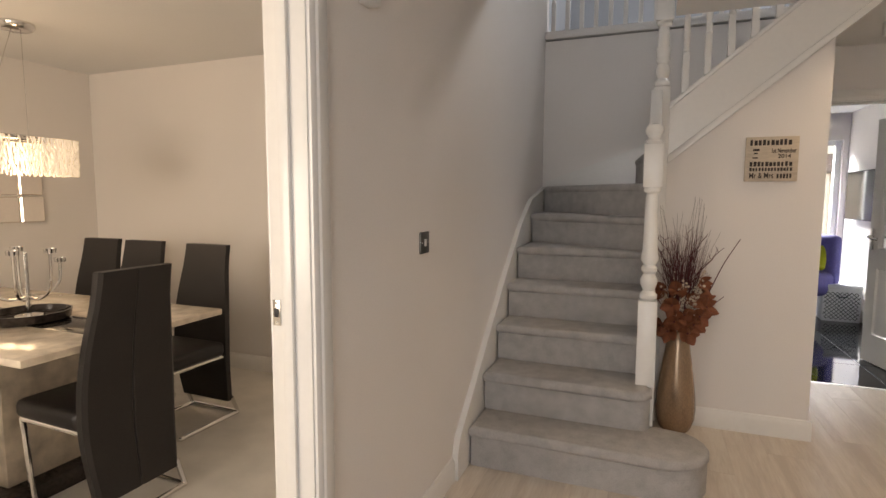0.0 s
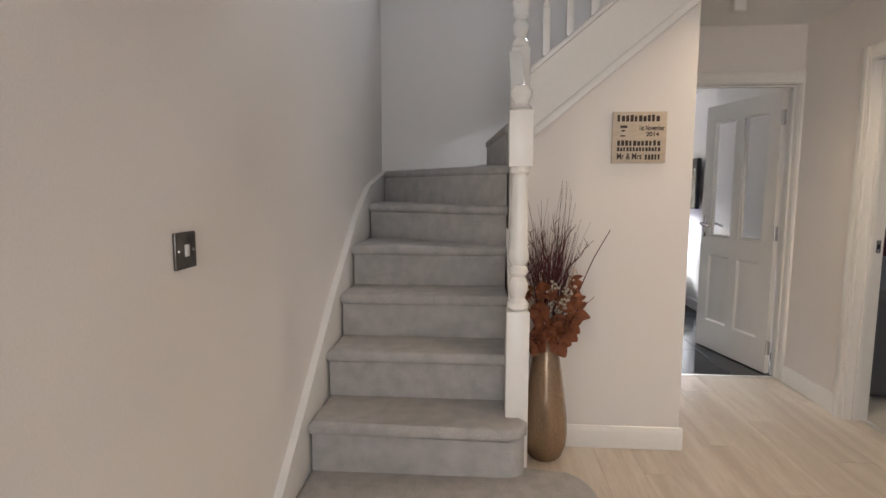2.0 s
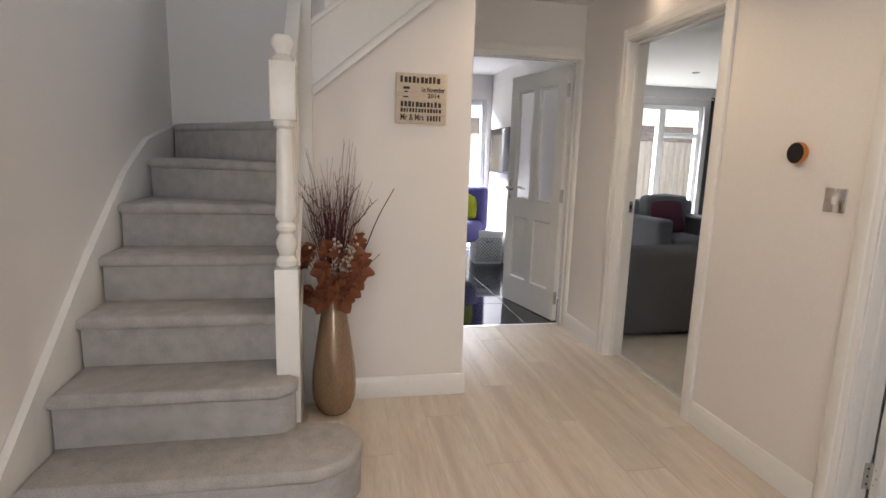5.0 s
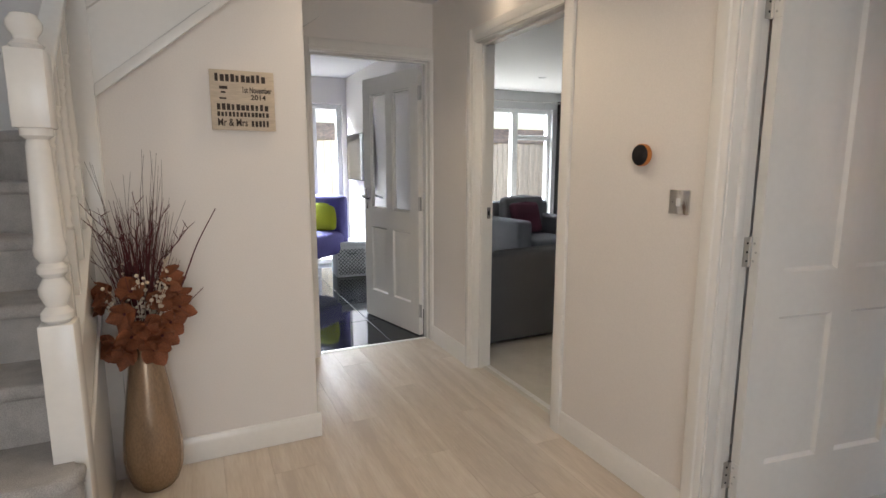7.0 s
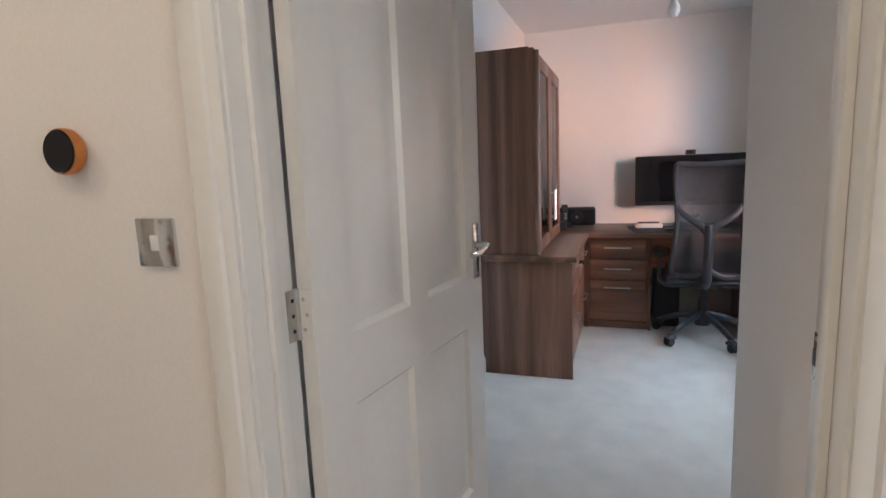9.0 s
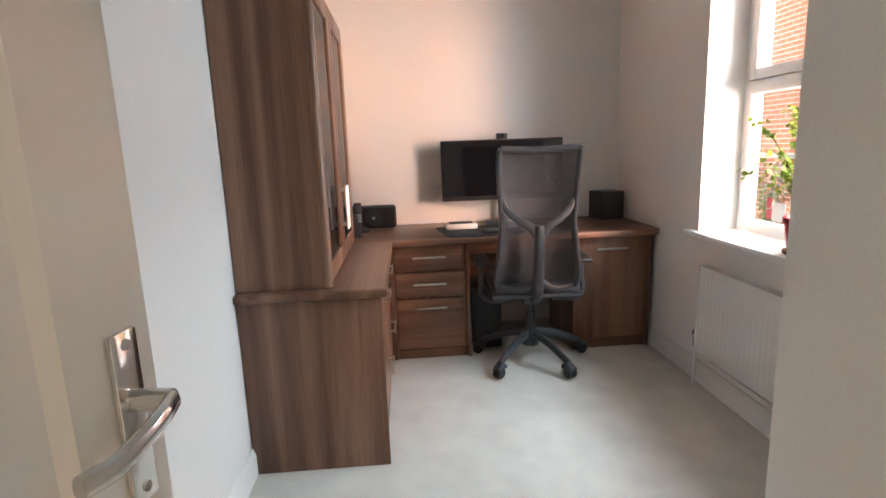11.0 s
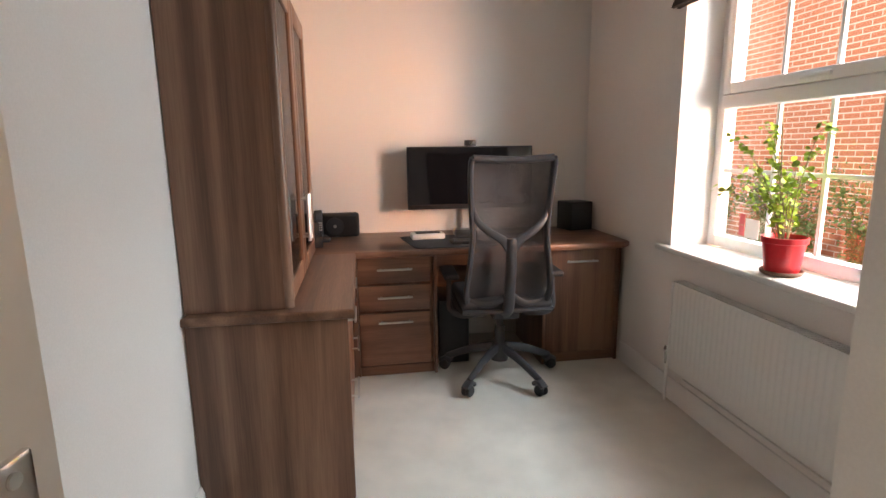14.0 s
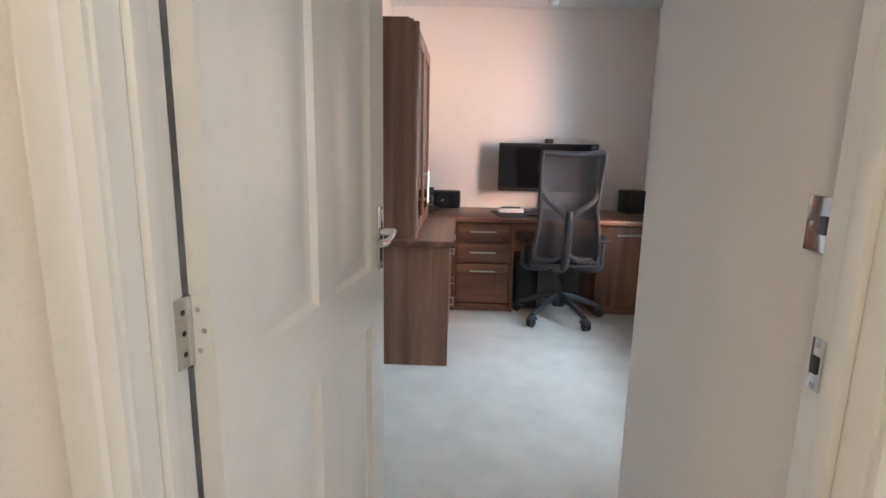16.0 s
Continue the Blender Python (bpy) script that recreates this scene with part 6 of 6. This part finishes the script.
lathe(bm, [(0.0, -0.002), (0.034, -0.002), (0.036, -0.006), (0.045, -0.006), (0.047, -0.0005)], 24)
part("bezel", bm, STEEL, t)

# ---- outside ----
for fy, fx0, fx1, nm in ((11.5, -3.0, 10.0, "garden_fence"),):
    t = thing(nm, "weathered timber garden fence of upright boards", "fence")
    n = int((fx1 - fx0) / 0.15)
    for k in range(n):
        x = fx0 + 0.15 * k
        bx("board", FENCE, t, x, x + 0.14, fy + 0.012 * (k % 2), fy + 0.02 + 0.012 * (k % 2), -0.15, 1.75 + 0.02 * ((k * 7) % 3), 0.002)
    for z in (0.2, 0.9, 1.55):
        bx("rail", FENCE, t, fx0, fx1, fy + 0.034, fy + 0.08, z, z + 0.08, 0.002)


t = thing("far_house", "buff brick house with a pale tiled roof beyond the fence", "house", pose(1.5, 21, -0.15))
bx("wall", BUFF, t, -9, 14, -3, 3, 0, 2.25, 0.01)
for k in range(10):
    bx("course", BUFF, t, -9, 14, -3.03, -2.996, 0.05 + 0.22 * k, 0.24 + 0.22 * k, 0.006)
bm = bmesh.new()
for k in range(14):
    y0, z0 = -3.4 + 0.24 * k, 2.28 + 0.05 * k
    prism(bm, [(y0, z0 - 0.05), (y0, z0 + 0.04), (y0 + 0.30, z0 + 0.06), (0.0, z0 + 0.06), (0.0, z0 - 0.05)], -9.4, 14.4, "x")
prism(bm, [(0.0, 2.2), (0.0, 2.98), (3.4, 2.25)], -9.4, 14.4, "x")
part("roof", bm, TERRACOTTA, t, "pale tiled roof")


def shrub(x, y, h, w, seed):
    t = thing("shrub", "leafy shrub with small mauve flowers against the brick wall", "shrub", pose(x, y, -0.15), "garden shrubs")
    rnd = random.Random(seed)
    bm, fl, st = bmesh.new(), bmesh.new(), bmesh.new()
    for k in range(26):
        a, f = rnd.uniform(0, 6.28), rnd.uniform(0.4, 1)
        tip = Vector((math.cos(a) * w * f, math.sin(a) * w * 0.5 * f, h * rnd.uniform(0.55, 1)))
        line = curve_pts([(0, 0, 0), (tip.x * 0.3, tip.y * 0.3, tip.z * 0.55), tuple(tip)], 5)
        tube(st, line, 0.006, 4, 1, 0.002)
        for j in range(42):
            p = line[2 + rnd.randrange(len(line) - 2)] + Vector((rnd.gauss(0, 0.055), rnd.gauss(0, 0.05), rnd.gauss(0, 0.05)))
            s, m = rnd.uniform(0.018, 0.034), pose(0, 0, 0, rnd.uniform(-70, 70), rnd.uniform(-70, 70), rnd.uniform(0, 360))
            target, s = (fl, s * 0.8) if rnd.random() < 0.09 and p.z > h * 0.45 else (bm, s)
            vs = [target.verts.new(p + (m @ Vector((s * px, s * py, s * pz)))) for px, py, pz in ((0, -1, 0), (0.5, 0, 0.12), (0, 1.1, 0), (-0.5, 0, 0.12))]
            target.faces.new(vs)
    part("branches", st, STEM, t)
    tagged(part("foliage", bm, BUSH, t), kind="stuff")
    tagged(part("blossom", fl, MAUVE, t, "small mauve flowers"), kind="stuff")


for k, (x, h, w) in enumerate(((6.3, 0.95, 0.5), (7.0, 1.25, 0.55), (7.7, 1.2, 0.55), (8.4, 1.25, 0.6), (9.2, 1.1, 0.55), (10.0, 1.15, 0.6), (5.4, 0.9, 0.5))):
    shrub(x, -3.75, h, w, 20 + k)

# ---- many small pieces last ----
wall_brick = structure("wall_neighbour", MORTAR, [(3.0, 16.0, -4.72, -4.5035, -0.15, 5.2)], "sunlit red brick wall of the next house", "wall")


def piece_mesh(name, w, d, h, mat, bevel):
    b = bmesh.new()
    box(b, 0, w, 0, d, 0, h, bevel, 1)
    return mesh_of(name, b, mat, False)


brick_mesh = piece_mesh("brick", 0.209, 0.04, 0.060, BRICK, 0.002)
rest_v, rest_f = [], []
rnd = random.Random(9)
count = 0
for r in range(70):
    for c in range(54):
        x, z = 3.05 + 0.225 * c + (0.1125 if r % 2 else 0), -0.14 + 0.075 * r
        y = -4.512 - 0.028 + rnd.uniform(-0.0005, 0.002)
        if 7.0 < x < 9.3 and 0.75 < z < 2.9 and count < 295:
            count += 1
            ob = new("brick", brick_mesh)
            ob.parent = wall_brick
            ob.location = (x, y, z)
        else:
            b = len(rest_v)
            rest_v += [(px, py, pz) for pz in (z, z + 0.060) for px, py in ((x, y), (x + 0.209, y), (x + 0.209, y + 0.04), (x, y + 0.04))]
            rest_f += [tuple(b + q for q in f) for f in ((0, 3, 2, 1), (4, 5, 6, 7), (0, 1, 5, 4), (1, 2, 6, 5), (2, 3, 7, 6), (3, 0, 4, 7))]
rest = bpy.data.meshes.new("brickwork")
rest.from_pydata(rest_v, [], rest_f)
rest.materials.append(BRICK)
rest_ob = tagged(new("brickwork", rest), kind="stuff")
rest_ob.parent = wall_brick

plank_mesh = piece_mesh("plank", 0.1895, 1.1988, 0.012, OAK, 0.0008)
rnd = random.Random(6)
for c in range(16):
    x = A - 0.058 + 0.19 * c
    y = -2.0 - 1.2 * ((c * 0.37) % 1.0)
    while y < K + 0.05:
        ob = new("plank", plank_mesh)
        ob.parent = floor_hall
        w = min(1.0, (B + 0.068 - x) / 0.1895)
        y0 = max(y, -2.0)
        ob.location, ob.scale = (x, y0, -0.012), (w, (min(y + 1.1988, K + 0.06) - y0) / 1.1988, 1)
        y += 1.2
tile_mesh = piece_mesh("tile", 0.594, 0.594, 0.010, TILE, 0.002)
for i in range(8):
    for j in range(6):
        ob = new("tile", tile_mesh)
        ob.parent = floor_kitchen
        ob.location = (-2.81 + 0.6 * i, K + 0.085 + 0.6 * j, -0.0095)
